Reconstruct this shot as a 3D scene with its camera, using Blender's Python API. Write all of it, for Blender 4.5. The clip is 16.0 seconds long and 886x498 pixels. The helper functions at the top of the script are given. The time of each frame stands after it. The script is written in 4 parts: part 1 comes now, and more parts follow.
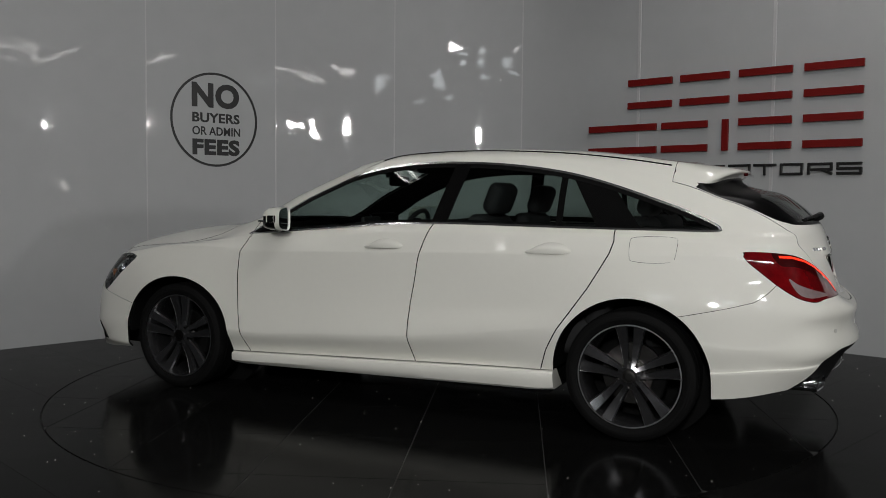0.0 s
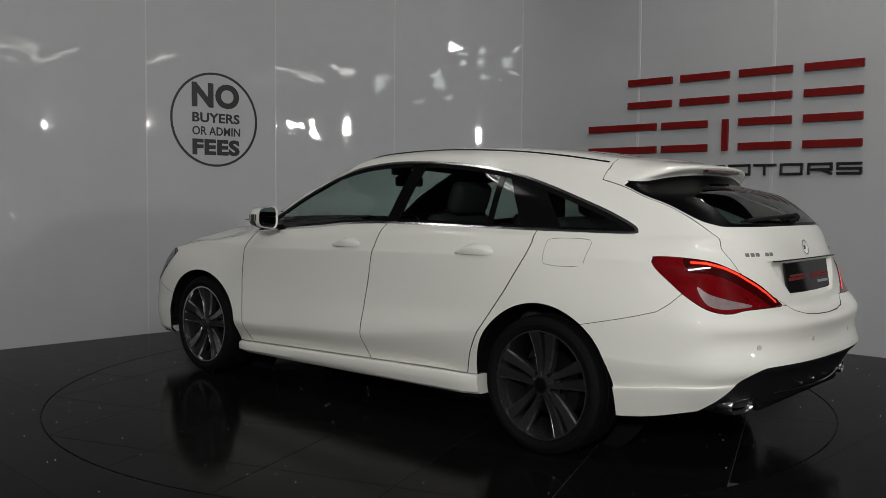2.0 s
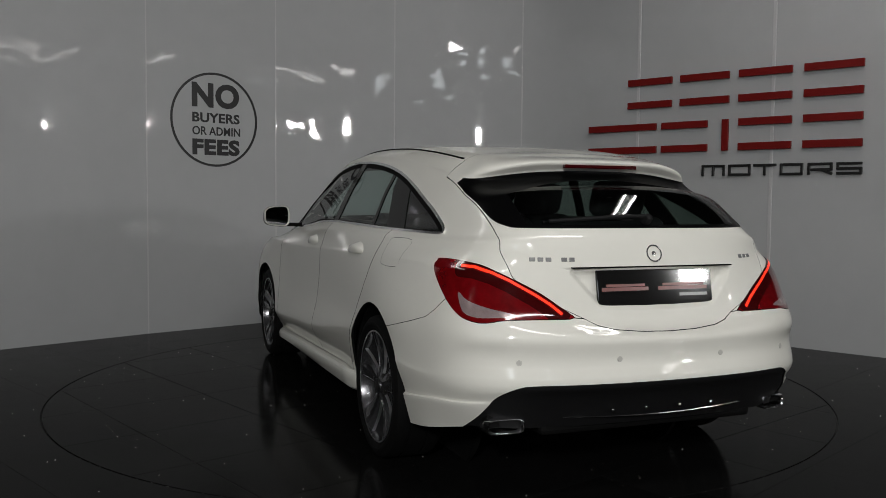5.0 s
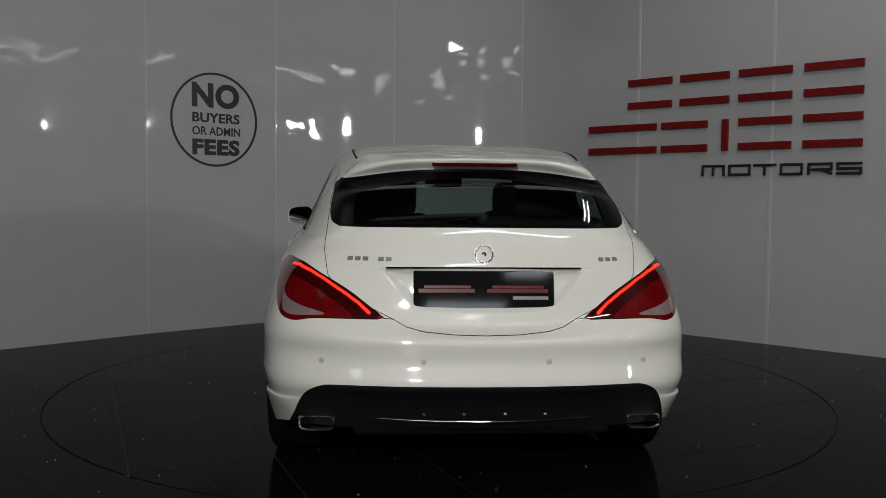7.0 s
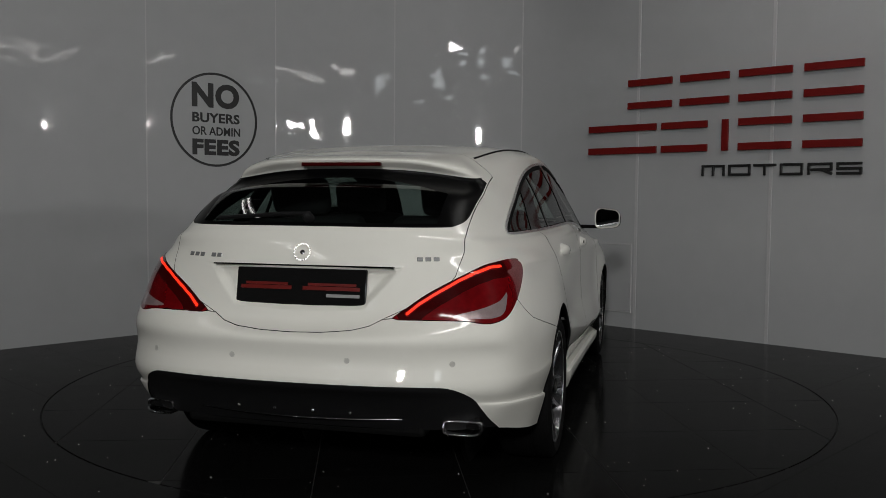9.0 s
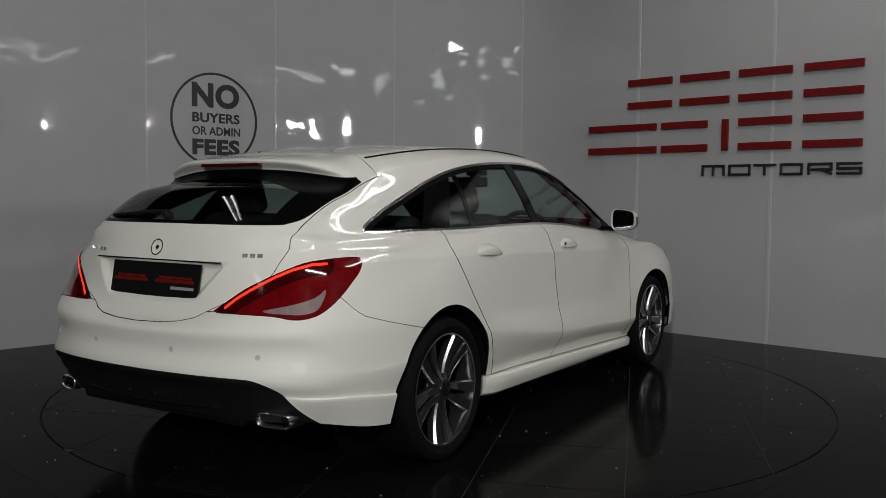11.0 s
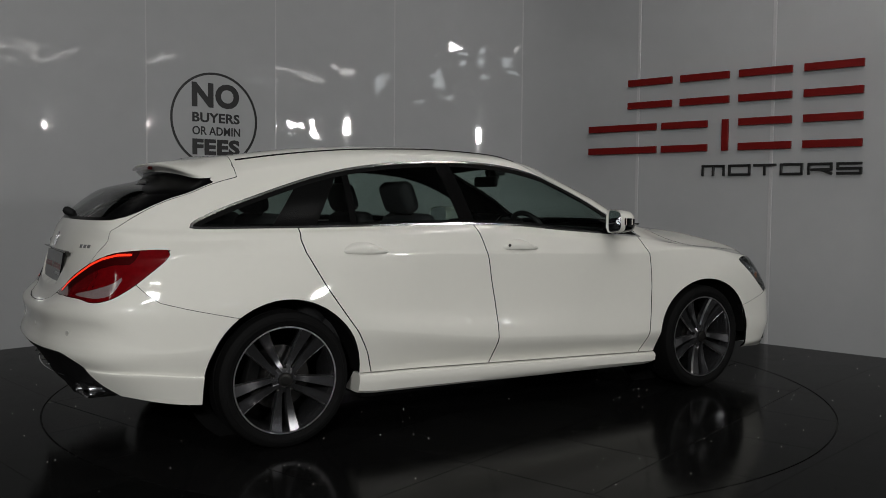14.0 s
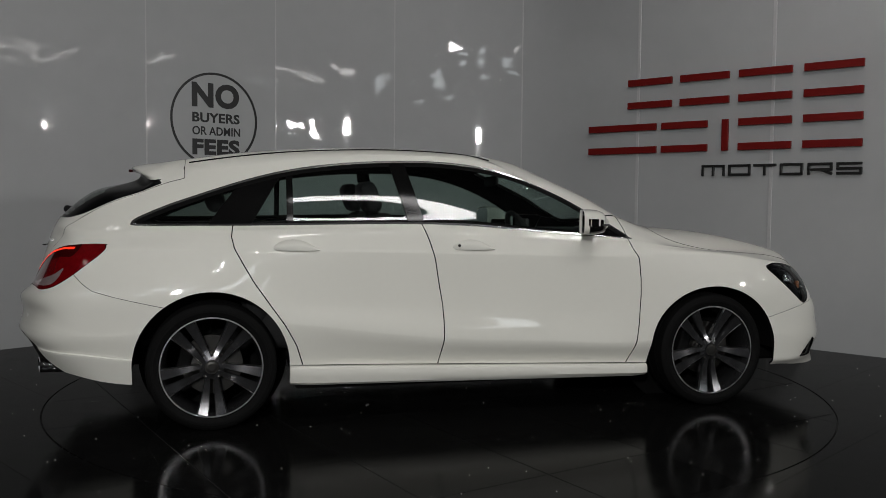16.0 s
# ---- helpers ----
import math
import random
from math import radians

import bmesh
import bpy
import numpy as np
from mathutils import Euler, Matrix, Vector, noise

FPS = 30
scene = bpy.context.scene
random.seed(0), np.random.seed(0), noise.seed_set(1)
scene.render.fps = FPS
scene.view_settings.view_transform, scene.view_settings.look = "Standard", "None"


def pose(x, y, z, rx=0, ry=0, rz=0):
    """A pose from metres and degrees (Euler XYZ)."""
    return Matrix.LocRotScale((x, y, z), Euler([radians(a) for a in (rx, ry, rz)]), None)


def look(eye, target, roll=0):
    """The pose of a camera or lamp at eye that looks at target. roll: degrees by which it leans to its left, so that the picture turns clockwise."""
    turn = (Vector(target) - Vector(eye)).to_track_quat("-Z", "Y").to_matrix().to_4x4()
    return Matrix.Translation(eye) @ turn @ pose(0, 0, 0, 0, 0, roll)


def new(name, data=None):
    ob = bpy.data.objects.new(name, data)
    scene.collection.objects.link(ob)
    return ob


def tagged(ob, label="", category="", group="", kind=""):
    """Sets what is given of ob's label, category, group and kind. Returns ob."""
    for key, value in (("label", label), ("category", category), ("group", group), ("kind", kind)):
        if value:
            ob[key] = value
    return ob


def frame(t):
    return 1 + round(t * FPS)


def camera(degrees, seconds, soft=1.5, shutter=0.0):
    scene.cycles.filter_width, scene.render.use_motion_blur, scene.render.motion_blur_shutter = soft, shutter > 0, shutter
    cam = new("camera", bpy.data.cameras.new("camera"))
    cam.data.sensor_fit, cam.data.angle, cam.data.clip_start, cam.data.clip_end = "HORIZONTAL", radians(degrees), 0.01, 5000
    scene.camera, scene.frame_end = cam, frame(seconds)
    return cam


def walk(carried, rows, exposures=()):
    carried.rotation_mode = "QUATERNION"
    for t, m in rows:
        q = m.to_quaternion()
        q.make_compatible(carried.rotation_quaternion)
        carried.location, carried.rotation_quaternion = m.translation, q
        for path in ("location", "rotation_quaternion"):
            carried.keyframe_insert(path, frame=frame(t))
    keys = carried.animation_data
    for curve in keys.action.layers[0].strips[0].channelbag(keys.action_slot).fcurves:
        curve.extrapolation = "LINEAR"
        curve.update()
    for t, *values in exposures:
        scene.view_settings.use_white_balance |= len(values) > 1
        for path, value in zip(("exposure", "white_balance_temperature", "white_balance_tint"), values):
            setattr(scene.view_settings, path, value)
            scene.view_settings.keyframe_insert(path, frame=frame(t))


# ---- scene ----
# The camera stands still on its tripod before a turntable.
cam = camera(54.15, 16.0, soft=0.75)
STAND = pose(0, -5.364, 1.137, 86.8, 0, -0.126) @ pose(0, 0, 0, 0, 0, 0.485)
walk(cam, [(0, STAND), (16, STAND)], exposures=[(0, 0.22), (0.6, 0.30), (2.5, 0.36), (3.5, 0.28), (6.5, 0.04), (7.5, -0.15), (8.1, -0.24), (9.1, -0.13), (11.5, 0.05), (13, 0.03), (16, 0.01)])

# ---- light ----
world = bpy.data.worlds.new("world")
scene.world = world
world.use_nodes = True
world.node_tree.nodes["Background"].inputs[0].default_value = (0.8, 0.88, 1.0, 1)
world.node_tree.nodes["Background"].inputs[1].default_value = 0.01


def area_lamp(name, place, aim, size, size_y, power, colour=(1, 0.99, 0.975)):
    data = bpy.data.lights.new(name, "AREA")
    data.shape, data.size, data.size_y, data.energy, data.color = "RECTANGLE", size, size_y, power, colour
    ob = new(name, data)
    ob.matrix_world = look(place, aim)
    return ob


# Spotlights round the hall behind the camera, and a strip under its ceiling.
area_lamp("spot_lamp", (-0.7, -8.0, 2.62), (-0.2, 0.4, 1.0), 0.3, 0.42, 150)
area_lamp("spot_lamp", (10.2, -7.5, 3.0), (0.2, 0.4, 1.0), 0.3, 0.5, 125)
area_lamp("spot_lamp", (8.4, -3.84, 2.71), (-0.5, 1.0, 1.0), 0.2, 0.15, 16)
area_lamp("ceiling_lamp", (1.2, -10.4, 5.05), (0.2, 0.0, 1.0), 0.9, 0.14, 30)
area_lamp("ceiling_lamp", (1.7, -5.0, 5.5), (0.9, -0.4, 0.6), 3.4, 0.3, 60)


# ---- materials ----
def material(name, colour, rough=0.5, metal=0.0, coat=0.0, mottle=0.0, scale=8.0, bump=0.0, bump_scale=60.0, rough_var=0.0,
             glow=None, strength=0.0, piece=0.0, detail=5.0, distance=0.01, spec=0.5):
    """A principled surface with mottling at two scales, varied gloss and fine relief."""
    m = bpy.data.materials.new(name)
    m.use_nodes = True
    nodes, link = m.node_tree.nodes, m.node_tree.links.new
    b = nodes["Principled BSDF"]
    b.inputs["Base Color"].default_value = (*colour, 1)
    b.inputs["Roughness"].default_value, b.inputs["Metallic"].default_value = rough, metal
    b.inputs["Coat Weight"].default_value, b.inputs["Coat Roughness"].default_value = coat, 0.03
    b.inputs["Specular IOR Level"].default_value = spec
    coords = nodes.new("ShaderNodeTexCoord")

    def grain(size, det=detail):
        n = nodes.new("ShaderNodeTexNoise")
        n.inputs["Scale"].default_value, n.inputs["Detail"].default_value = size, det
        link(coords.outputs["Object"], n.inputs["Vector"])
        return n.outputs["Fac"]

    if mottle or piece:
        both = nodes.new("ShaderNodeMath")
        both.operation = "ADD"
        link(grain(scale), both.inputs[0])
        link(grain(scale * 9), both.inputs[1])
        lift = nodes.new("ShaderNodeMapRange")
        lift.inputs["From Min"].default_value, lift.inputs["From Max"].default_value = 0.6, 1.4
        lift.inputs["To Min"].default_value, lift.inputs["To Max"].default_value = 1 - mottle, 1 + mottle
        link(both.outputs[0], lift.inputs["Value"])
        value = lift.outputs[0]
        if piece:
            info = nodes.new("ShaderNodeObjectInfo")
            vary = nodes.new("ShaderNodeMapRange")
            vary.inputs["To Min"].default_value, vary.inputs["To Max"].default_value = 1 - piece, 1 + piece
            link(info.outputs["Random"], vary.inputs["Value"])
            times = nodes.new("ShaderNodeMath")
            times.operation = "MULTIPLY"
            link(value, times.inputs[0])
            link(vary.outputs[0], times.inputs[1])
            value = times.outputs[0]
        tint = nodes.new("ShaderNodeVectorMath")
        tint.operation = "SCALE"
        tint.inputs[0].default_value = colour
        link(value, tint.inputs["Scale"])
        link(tint.outputs[0], b.inputs["Base Color"])
    if rough_var:
        r = nodes.new("ShaderNodeMapRange")
        r.inputs["From Min"].default_value, r.inputs["From Max"].default_value = 0.35, 0.7
        r.inputs["To Min"].default_value, r.inputs["To Max"].default_value = rough, rough + rough_var
        link(grain(scale * 2.3), r.inputs["Value"])
        link(r.outputs[0], b.inputs["Roughness"])
    if bump:
        relief = nodes.new("ShaderNodeBump")
        relief.inputs["Strength"].default_value, relief.inputs["Distance"].default_value = bump, distance
        link(grain(bump_scale, 2.0), relief.inputs["Height"])
        link(relief.outputs[0], b.inputs["Normal"])
    if glow:
        b.inputs["Emission Color"].default_value = (*glow, 1)
        b.inputs["Emission Strength"].default_value = strength
    return m


def pane_glass(name, tint, rough=0.0):
    """A thin tinted pane: clear for what lies behind it, glossy by its angle."""
    m = bpy.data.materials.new(name)
    m.use_nodes = True
    nodes, link = m.node_tree.nodes, m.node_tree.links.new
    nodes.remove(nodes["Principled BSDF"])
    clear, gloss = nodes.new("ShaderNodeBsdfTransparent"), nodes.new("ShaderNodeBsdfGlossy")
    clear.inputs["Color"].default_value = (*tint, 1)
    gloss.inputs["Roughness"].default_value = rough
    angle, mix = nodes.new("ShaderNodeLayerWeight"), nodes.new("ShaderNodeMixShader")
    angle.inputs["Blend"].default_value = 0.5
    rise, share = nodes.new("ShaderNodeMath"), nodes.new("ShaderNodeMapRange")
    rise.operation, rise.inputs[1].default_value = "POWER", 5.0
    share.inputs["To Min"].default_value, share.inputs["To Max"].default_value = 0.055, 0.95
    link(angle.outputs["Facing"], rise.inputs[0])
    link(rise.outputs[0], share.inputs["Value"])
    link(share.outputs[0], mix.inputs[0])
    link(clear.outputs[0], mix.inputs[1])
    link(gloss.outputs[0], mix.inputs[2])
    link(mix.outputs[0], nodes["Material Output"].inputs["Surface"])
    return m


WALL = material("grey_gloss_panel", (0.45, 0.457, 0.46), 0.02, mottle=0.03, scale=0.7, rough_var=0.03, bump=0.24, bump_scale=2.2, distance=0.02)
SEAM = material("seam_strip", (0.5, 0.5, 0.5), 0.3, mottle=0.05)
ROOM = material("dark_room_paint", (0.05, 0.05, 0.052), 0.7, mottle=0.2, scale=1.0)
TILE = material("black_polished_tile", (0.0056, 0.0056, 0.0055), 0.11, mottle=0.3, scale=3.0, rough_var=0.06, piece=0.2, bump=0.03, bump_scale=3.0, spec=0.022)
GROUT = material("grout", (0.04, 0.04, 0.039), 0.6, mottle=0.3, scale=20)
GAP = material("black_gap", (0.004, 0.004, 0.004), 0.7, mottle=0.2)
PAINT = material("white_car_paint", (0.81, 0.80, 0.735), 0.5, spec=0.3, coat=1.0, mottle=0.01, scale=3.0, bump=0.02, bump_scale=300, distance=0.001)
# Real dark plastic, and the painted shade on the panels' turned-in edges.
LINER_AND_SHADE = material("dark_plastic_liner_and_gap_shade", (0.005, 0.005, 0.005), 0.75, spec=0.08, mottle=0.2, scale=20, bump=0.1, bump_scale=200, distance=0.002)
TRIM = material("gloss_black_trim", (0.005, 0.005, 0.005), 0.1, spec=0.2, mottle=0.1)
PLASTIC = material("black_bumper_plastic", (0.007, 0.007, 0.0075), 0.65, spec=0.2, mottle=0.15, scale=30, bump=0.15, bump_scale=500, distance=0.001)
CHROME = material("chrome", (0.85, 0.85, 0.86), 0.14, 1.0, mottle=0.03)
SATIN = material("satin_aluminium", (0.82, 0.82, 0.82), 0.22, 1.0, mottle=0.05, scale=40)
ALLOY = material("anthracite_alloy", (0.12, 0.12, 0.125), 0.2, 0.85, coat=0.6, mottle=0.08, scale=30)
MACHINED = material("machined_alloy", (0.62, 0.62, 0.63), 0.3, 1.0, mottle=0.05, scale=60)
TYRE = material("tyre_rubber", (0.004, 0.004, 0.004), 0.75, spec=0.12, mottle=0.2, scale=30, bump=0.2, bump_scale=200, distance=0.002)
STEEL = material("brake_steel", (0.07, 0.068, 0.065), 0.35, 1.0, mottle=0.2, scale=30)
FABRIC = material("black_upholstery", (0.012, 0.012, 0.013), 0.8, mottle=0.25, scale=30, bump=0.3, bump_scale=300, distance=0.003)
DASH = material("dark_dashboard", (0.014, 0.014, 0.014), 0.6, mottle=0.2, scale=40, bump=0.2, bump_scale=400, distance=0.002)
SIDE_GLASS = pane_glass("tinted_glass", (0.56, 0.65, 0.62))
FRONT_GLASS = pane_glass("windscreen_glass", (0.72, 0.82, 0.79))
QUARTER_GLASS = pane_glass("dark_quarter_glass", (0.42, 0.49, 0.46))
REAR_GLASS = pane_glass("tinted_rear_glass", (0.33, 0.40, 0.37))
PRINT = material("black_window_print", (0.0025, 0.0025, 0.0027), 0.3, spec=0.06, mottle=0.1)
LENS_RED = material("red_lamp_lens", (0.15, 0.002, 0.004), 0.12, coat=1.0, mottle=0.35, scale=4)
LENS_DARK = material("dark_red_lamp_band", (0.045, 0.0015, 0.002), 0.08, coat=1.0, mottle=0.2, scale=30)
LENS_CLEAR = material("clear_lamp_lens", (0.40, 0.31, 0.31), 0.2, 0.4, coat=1.0, mottle=0.25, scale=30)
LED = material("red_light_strip", (0.8, 0.03, 0.01), 0.3, glow=(1.0, 0.03, 0.01), strength=1.2)
HEADLAMP = pane_glass("headlamp_glass", (0.75, 0.78, 0.8))
MIRROR = material("mirror_glass", (0.7, 0.72, 0.73), 0.01, 1.0)
RED = material("red_letter_face", (0.16, 0.005, 0.004), 0.5, spec=0.2, mottle=0.08, scale=10)
BLACK = material("black_letter_face", (0.008, 0.008, 0.008), 0.4, mottle=0.1)
PLATE = material("black_plate", (0.008, 0.008, 0.008), 0.05, mottle=0.1)
PLATE_RED = material("red_plate_print", (0.13, 0.008, 0.006), 0.3, mottle=0.1)
PLATE_GREY = material("grey_plate_print", (0.3, 0.3, 0.3), 0.3, mottle=0.1)
SENSOR = material("grey_sensor_face", (0.54, 0.53, 0.49), 0.35, coat=0.5, mottle=0.05)
SILVER = material("silver_badge", (0.42, 0.42, 0.42), 0.25, 0.6, coat=0.6, mottle=0.1, scale=60)
AMBER = material("lit_amber_lamp", (0.25, 0.07, 0.012), 0.3, coat=0.5, mottle=0.1, glow=(1.0, 0.33, 0.08), strength=0.02)
ADDED_TUBE = material("added_lit_tube", (0.9, 0.9, 0.9), 0.4, glow=(1.0, 0.98, 0.95), strength=26.0)
FAR_TUBE = material("lit_far_tube", (0.9, 0.9, 0.9), 0.4, glow=(1.0, 0.98, 0.95), strength=7.0)
DUST = material("dust_specks", (0.6, 0.58, 0.55), 0.8, mottle=0.2)
DAYLIGHT = material("roof_light_pane", (0.8, 0.8, 0.8), 0.4, glow=(0.9, 0.96, 1.0), strength=4.5)


# ---- mesh helpers ----
def part(name, bm, mat, parent=None, label="", smooth=False):
    """One mesh object from a bmesh, under a thing or a part."""
    me = bpy.data.meshes.new(name)
    bmesh.ops.recalc_face_normals(bm, faces=bm.faces)
    bm.to_mesh(me)
    bm.free()
    return part_of(name, me, mat, parent, label, smooth)


def part_of(name, me, mat, parent=None, label="", smooth=False):
    if not me.materials:
        me.materials.append(mat)
    if smooth:
        me.shade_smooth()
        me.set_sharp_from_angle(angle=radians(smooth if smooth is not True else 40))
    ob = new(name, me)
    ob.parent = parent
    if label:
        tagged(ob, label)
    return ob


def thing(name, label, category, place=None, group="", kind=""):
    ob = new(name)
    if place:
        ob.matrix_world = place
    return tagged(ob, label, category, group, kind)


def box(bm, lo, hi, turn=None, bevel=0.0, segments=2):
    size = [b - a for a, b in zip(lo, hi)]
    m = Matrix.Translation([(a + b) / 2 for a, b in zip(lo, hi)]) @ Matrix.Diagonal((*size, 1))
    verts = bmesh.ops.create_cube(bm, size=1, matrix=(turn @ m) if turn else m)["verts"]
    if bevel:
        edges = list({e for v in verts for e in v.link_edges})
        bmesh.ops.bevel(bm, geom=edges, offset=min(bevel, 0.49 * min(size)), segments=segments, affect="EDGES", profile=0.5)


def lathe(bm, profile, segments=64, m=Matrix(), closed=False):
    """Turns a profile of (radius, height) round the z axis."""
    rings = []
    for k in range(segments):
        a = 2 * math.pi * k / segments
        rings.append([bm.verts.new(m @ Vector((r * math.cos(a), r * math.sin(a), h))) for r, h in profile])
    n = len(profile)
    for k in range(segments):
        p, q = rings[k], rings[(k + 1) % segments]
        for i in range(n if closed else n - 1):
            bm.faces.new((p[i], q[i], q[(i + 1) % n], p[(i + 1) % n]))


def sweep(bm, path, sections, closed=False):
    """Skins the sections, lists of points, one after the other."""
    rows = [[bm.verts.new(v) for v in s] for s in sections]
    n = len(rows[0])
    last = len(rows) if closed else len(rows) - 1
    for k in range(last):
        p, q = rows[k], rows[(k + 1) % len(rows)]
        for i in range(n):
            bm.faces.new((p[i], p[(i + 1) % n], q[(i + 1) % n], q[i]))
    if not closed:
        bm.faces.new(rows[0][::-1])
        bm.faces.new(rows[-1])


def prism(bm, outline, depth, m=Matrix()):
    """A flat outline (u, v) given thickness along its third axis."""
    low = [bm.verts.new(m @ Vector((u, v, 0))) for u, v in outline]
    top = [bm.verts.new(m @ Vector((u, v, depth))) for u, v in outline]
    n = len(outline)
    bm.faces.new(low[::-1])
    bm.faces.new(top)
    for i in range(n):
        bm.faces.new((low[i], low[(i + 1) % n], top[(i + 1) % n], top[i]))


def tube(bm, points, radius, sides=8, closed=False):
    pts = [Vector(p) for p in points]
    n, sections = len(pts), []
    for i, p in enumerate(pts):
        a = pts[(i - 1) % n] if closed or i else p
        b = pts[(i + 1) % n] if closed or i < n - 1 else p
        d = (b - a).normalized()
        side = d.cross(Vector((0, 0, 1))) if abs(d.z) < 0.95 else d.cross(Vector((0, 1, 0)))
        side.normalize()
        up = side.cross(d)
        sections.append([p + radius * (math.cos(2 * math.pi * k / sides) * side + math.sin(2 * math.pi * k / sides) * up) for k in range(sides)])
    sweep(bm, pts, sections, closed)


# ---- the room ----
# Plan of the panelled wall, seam by seam; the middle panels turn in a curve.
SEAMS = [(-6.1, -2.1), (-5.1, -0.95), (-4.19, 0.12), (-3.32, 1.0), (-2.45, 1.87), (-1.53, 2.66), (-0.47, 3.2), (0.78, 3.2), (1.742, 2.39), (2.634, 1.59), (3.53, 0.79), (4.43, -0.03), (5.35, -0.85), (6.25, -1.7)]
WALL_TOP = 3.25


def curve_through(points, t):
    """A smooth curve through plan points, at t counted in points."""
    i = min(max(int(t), 0), len(points) - 2)
    f = t - i
    p = [Vector(points[min(max(k, 0), len(points) - 1)]) for k in (i - 1, i, i + 1, i + 2)]
    return 0.5 * (2 * p[1] + (p[2] - p[0]) * f + (2 * p[0] - 5 * p[1] + 4 * p[2] - p[3]) * f * f + (3 * p[1] - p[0] - 3 * p[2] + p[3]) * f ** 3)


def wall_panel(number, i):
    """One tall gloss panel between two seams, with thickness."""
    bm = bmesh.new()
    steps = 12 if 5 <= i <= 7 else 2
    rows = []
    for k in range(steps + 1):
        t = i + (k + (0.0025 if k == 0 else -0.0025 if k == steps else 0) * steps) / steps
        c = curve_through(SEAMS, t) if 5 <= i <= 7 else Vector(SEAMS[i]).lerp(Vector(SEAMS[i + 1]), t - i)
        d = (curve_through(SEAMS, min(t + 0.02, len(SEAMS) - 1)) - curve_through(SEAMS, max(t - 0.02, 0))).normalized()
        n = Vector((-d.y, d.x)) * 0.05
        rows.append([bm.verts.new((p.x, p.y, z)) for p, z in ((c, 0.0), (c, WALL_TOP), (c + n, WALL_TOP), (c + n, 0.0))])
    for p, q in zip(rows, rows[1:]):
        for j in range(4):
            bm.faces.new((p[j], p[(j + 1) % 4], q[(j + 1) % 4], q[j]))
    bm.faces.new(rows[0])
    bm.faces.new(rows[-1][::-1])
    ob = part("wall_%d" % number, bm, WALL, smooth=30)
    return tagged(ob, "tall grey high-gloss wall panel with wavy reflections", "wall panel", kind="structure")


for i in range(2, 11):
    wall_panel(i - 1, i)

# Joint strips behind and proud of the seams.
for i in range(3, 11):
    x, y = SEAMS[i]
    d = Vector(SEAMS[i + 1]) - Vector(SEAMS[i - 1])
    bm = bmesh.new()
    proud = i in (8, 9)
    w, out = (0.013, 0.006) if proud else (0.006, 0.0015)
    box(bm, (-w, -out, 0.0), (w, 0.03, WALL_TOP), pose(x, y, 0, 0, 0, math.degrees(math.atan2(d.y, d.x))), bevel=0.002)
    tagged(part("trim", bm, SEAM), "narrow grey joint strip between wall panels", "trim", kind="structure")

# Access hatch low in the panel behind the car.
RIGHT_WALL = pose(1.742, 2.39, 0, 90, 0, math.degrees(math.atan2(1.59 - 2.39, 2.634 - 1.742)))
hatch = thing("access_hatch", "flush grey access hatch low in the glossy wall", "hatch")
a, b = Vector(SEAMS[8]), Vector(SEAMS[7])
turn = pose(a.x, a.y, 0, 0, 0, math.degrees(math.atan2(a.y - b.y, a.x - b.x)) - 4.4)
bm = bmesh.new()
box(bm, (-0.50, -0.009, 0.15), (-0.045, 0.02, 0.75), turn, bevel=0.002)
part("hatch_door", bm, WALL, hatch)
bm = bmesh.new()
for lo, hi in (((-0.512, -0.014, 0.14), (-0.502, 0.02, 0.76)), ((-0.043, -0.014, 0.14), (-0.033, 0.02, 0.76)), ((-0.512, -0.014, 0.752), (-0.033, 0.02, 0.762)), ((-0.512, -0.014, 0.138), (-0.033, 0.02, 0.148))):
    box(bm, lo, hi, turn, bevel=0.001)
part("hatch_frame", bm, SEAM, hatch)

# Ground slab, the dark hall behind the camera, and its ceiling.
bm = bmesh.new()
box(bm, (-14, -31, -0.4), (14, 5, -0.012))
floor = tagged(part("floor", bm, TILE), "black polished square floor tiles with thin joints", "floor", kind="structure")
for k, (lo, hi) in enumerate((((-14.2, -31.2, -0.4), (-14, 5.2, 5.6)), ((14, -31.2, -0.4), (14.2, 5.2, 5.6)), ((-14, -31.2, -0.4), (14, -31, 5.6)), ((-14, 5, -0.4), (14, 5.2, 5.6)))):
    bm = bmesh.new()
    box(bm, lo, hi)
    tagged(part("wall_%d" % (k + 20), bm, ROOM), "dark painted showroom wall", "wall", kind="structure")
bm = bmesh.new()
box(bm, (-14.2, -31.2, 5.6), (14.2, 5.2, 5.8))
tagged(part("ceiling", bm, ROOM), "dark showroom ceiling", "ceiling", kind="structure")


def glyph(text, width, height, depth, bold=0.0):
    """A word as a solid mesh, fitted to a width and height, its lower left corner at the origin."""
    data = bpy.data.curves.new("word", "FONT")
    data.body, data.extrude, data.offset, data.resolution_u = text, 0.5, bold, 4
    data.space_character = 1.0 + 1.6 * bold
    ob = bpy.data.objects.new("word", data)
    scene.collection.objects.link(ob)
    me = bpy.data.meshes.new_from_object(ob.evaluated_get(bpy.context.evaluated_depsgraph_get()))
    bpy.data.objects.remove(ob)
    co = np.empty(len(me.vertices) * 3)
    me.vertices.foreach_get("co", co)
    co = co.reshape(-1, 3)
    lo, hi = co.min(0), co.max(0)
    co = (co - lo) / (hi - lo) * (width, height, depth)
    me.vertices.foreach_set("co", co.ravel())
    me.materials.clear()
    me.update()
    return me


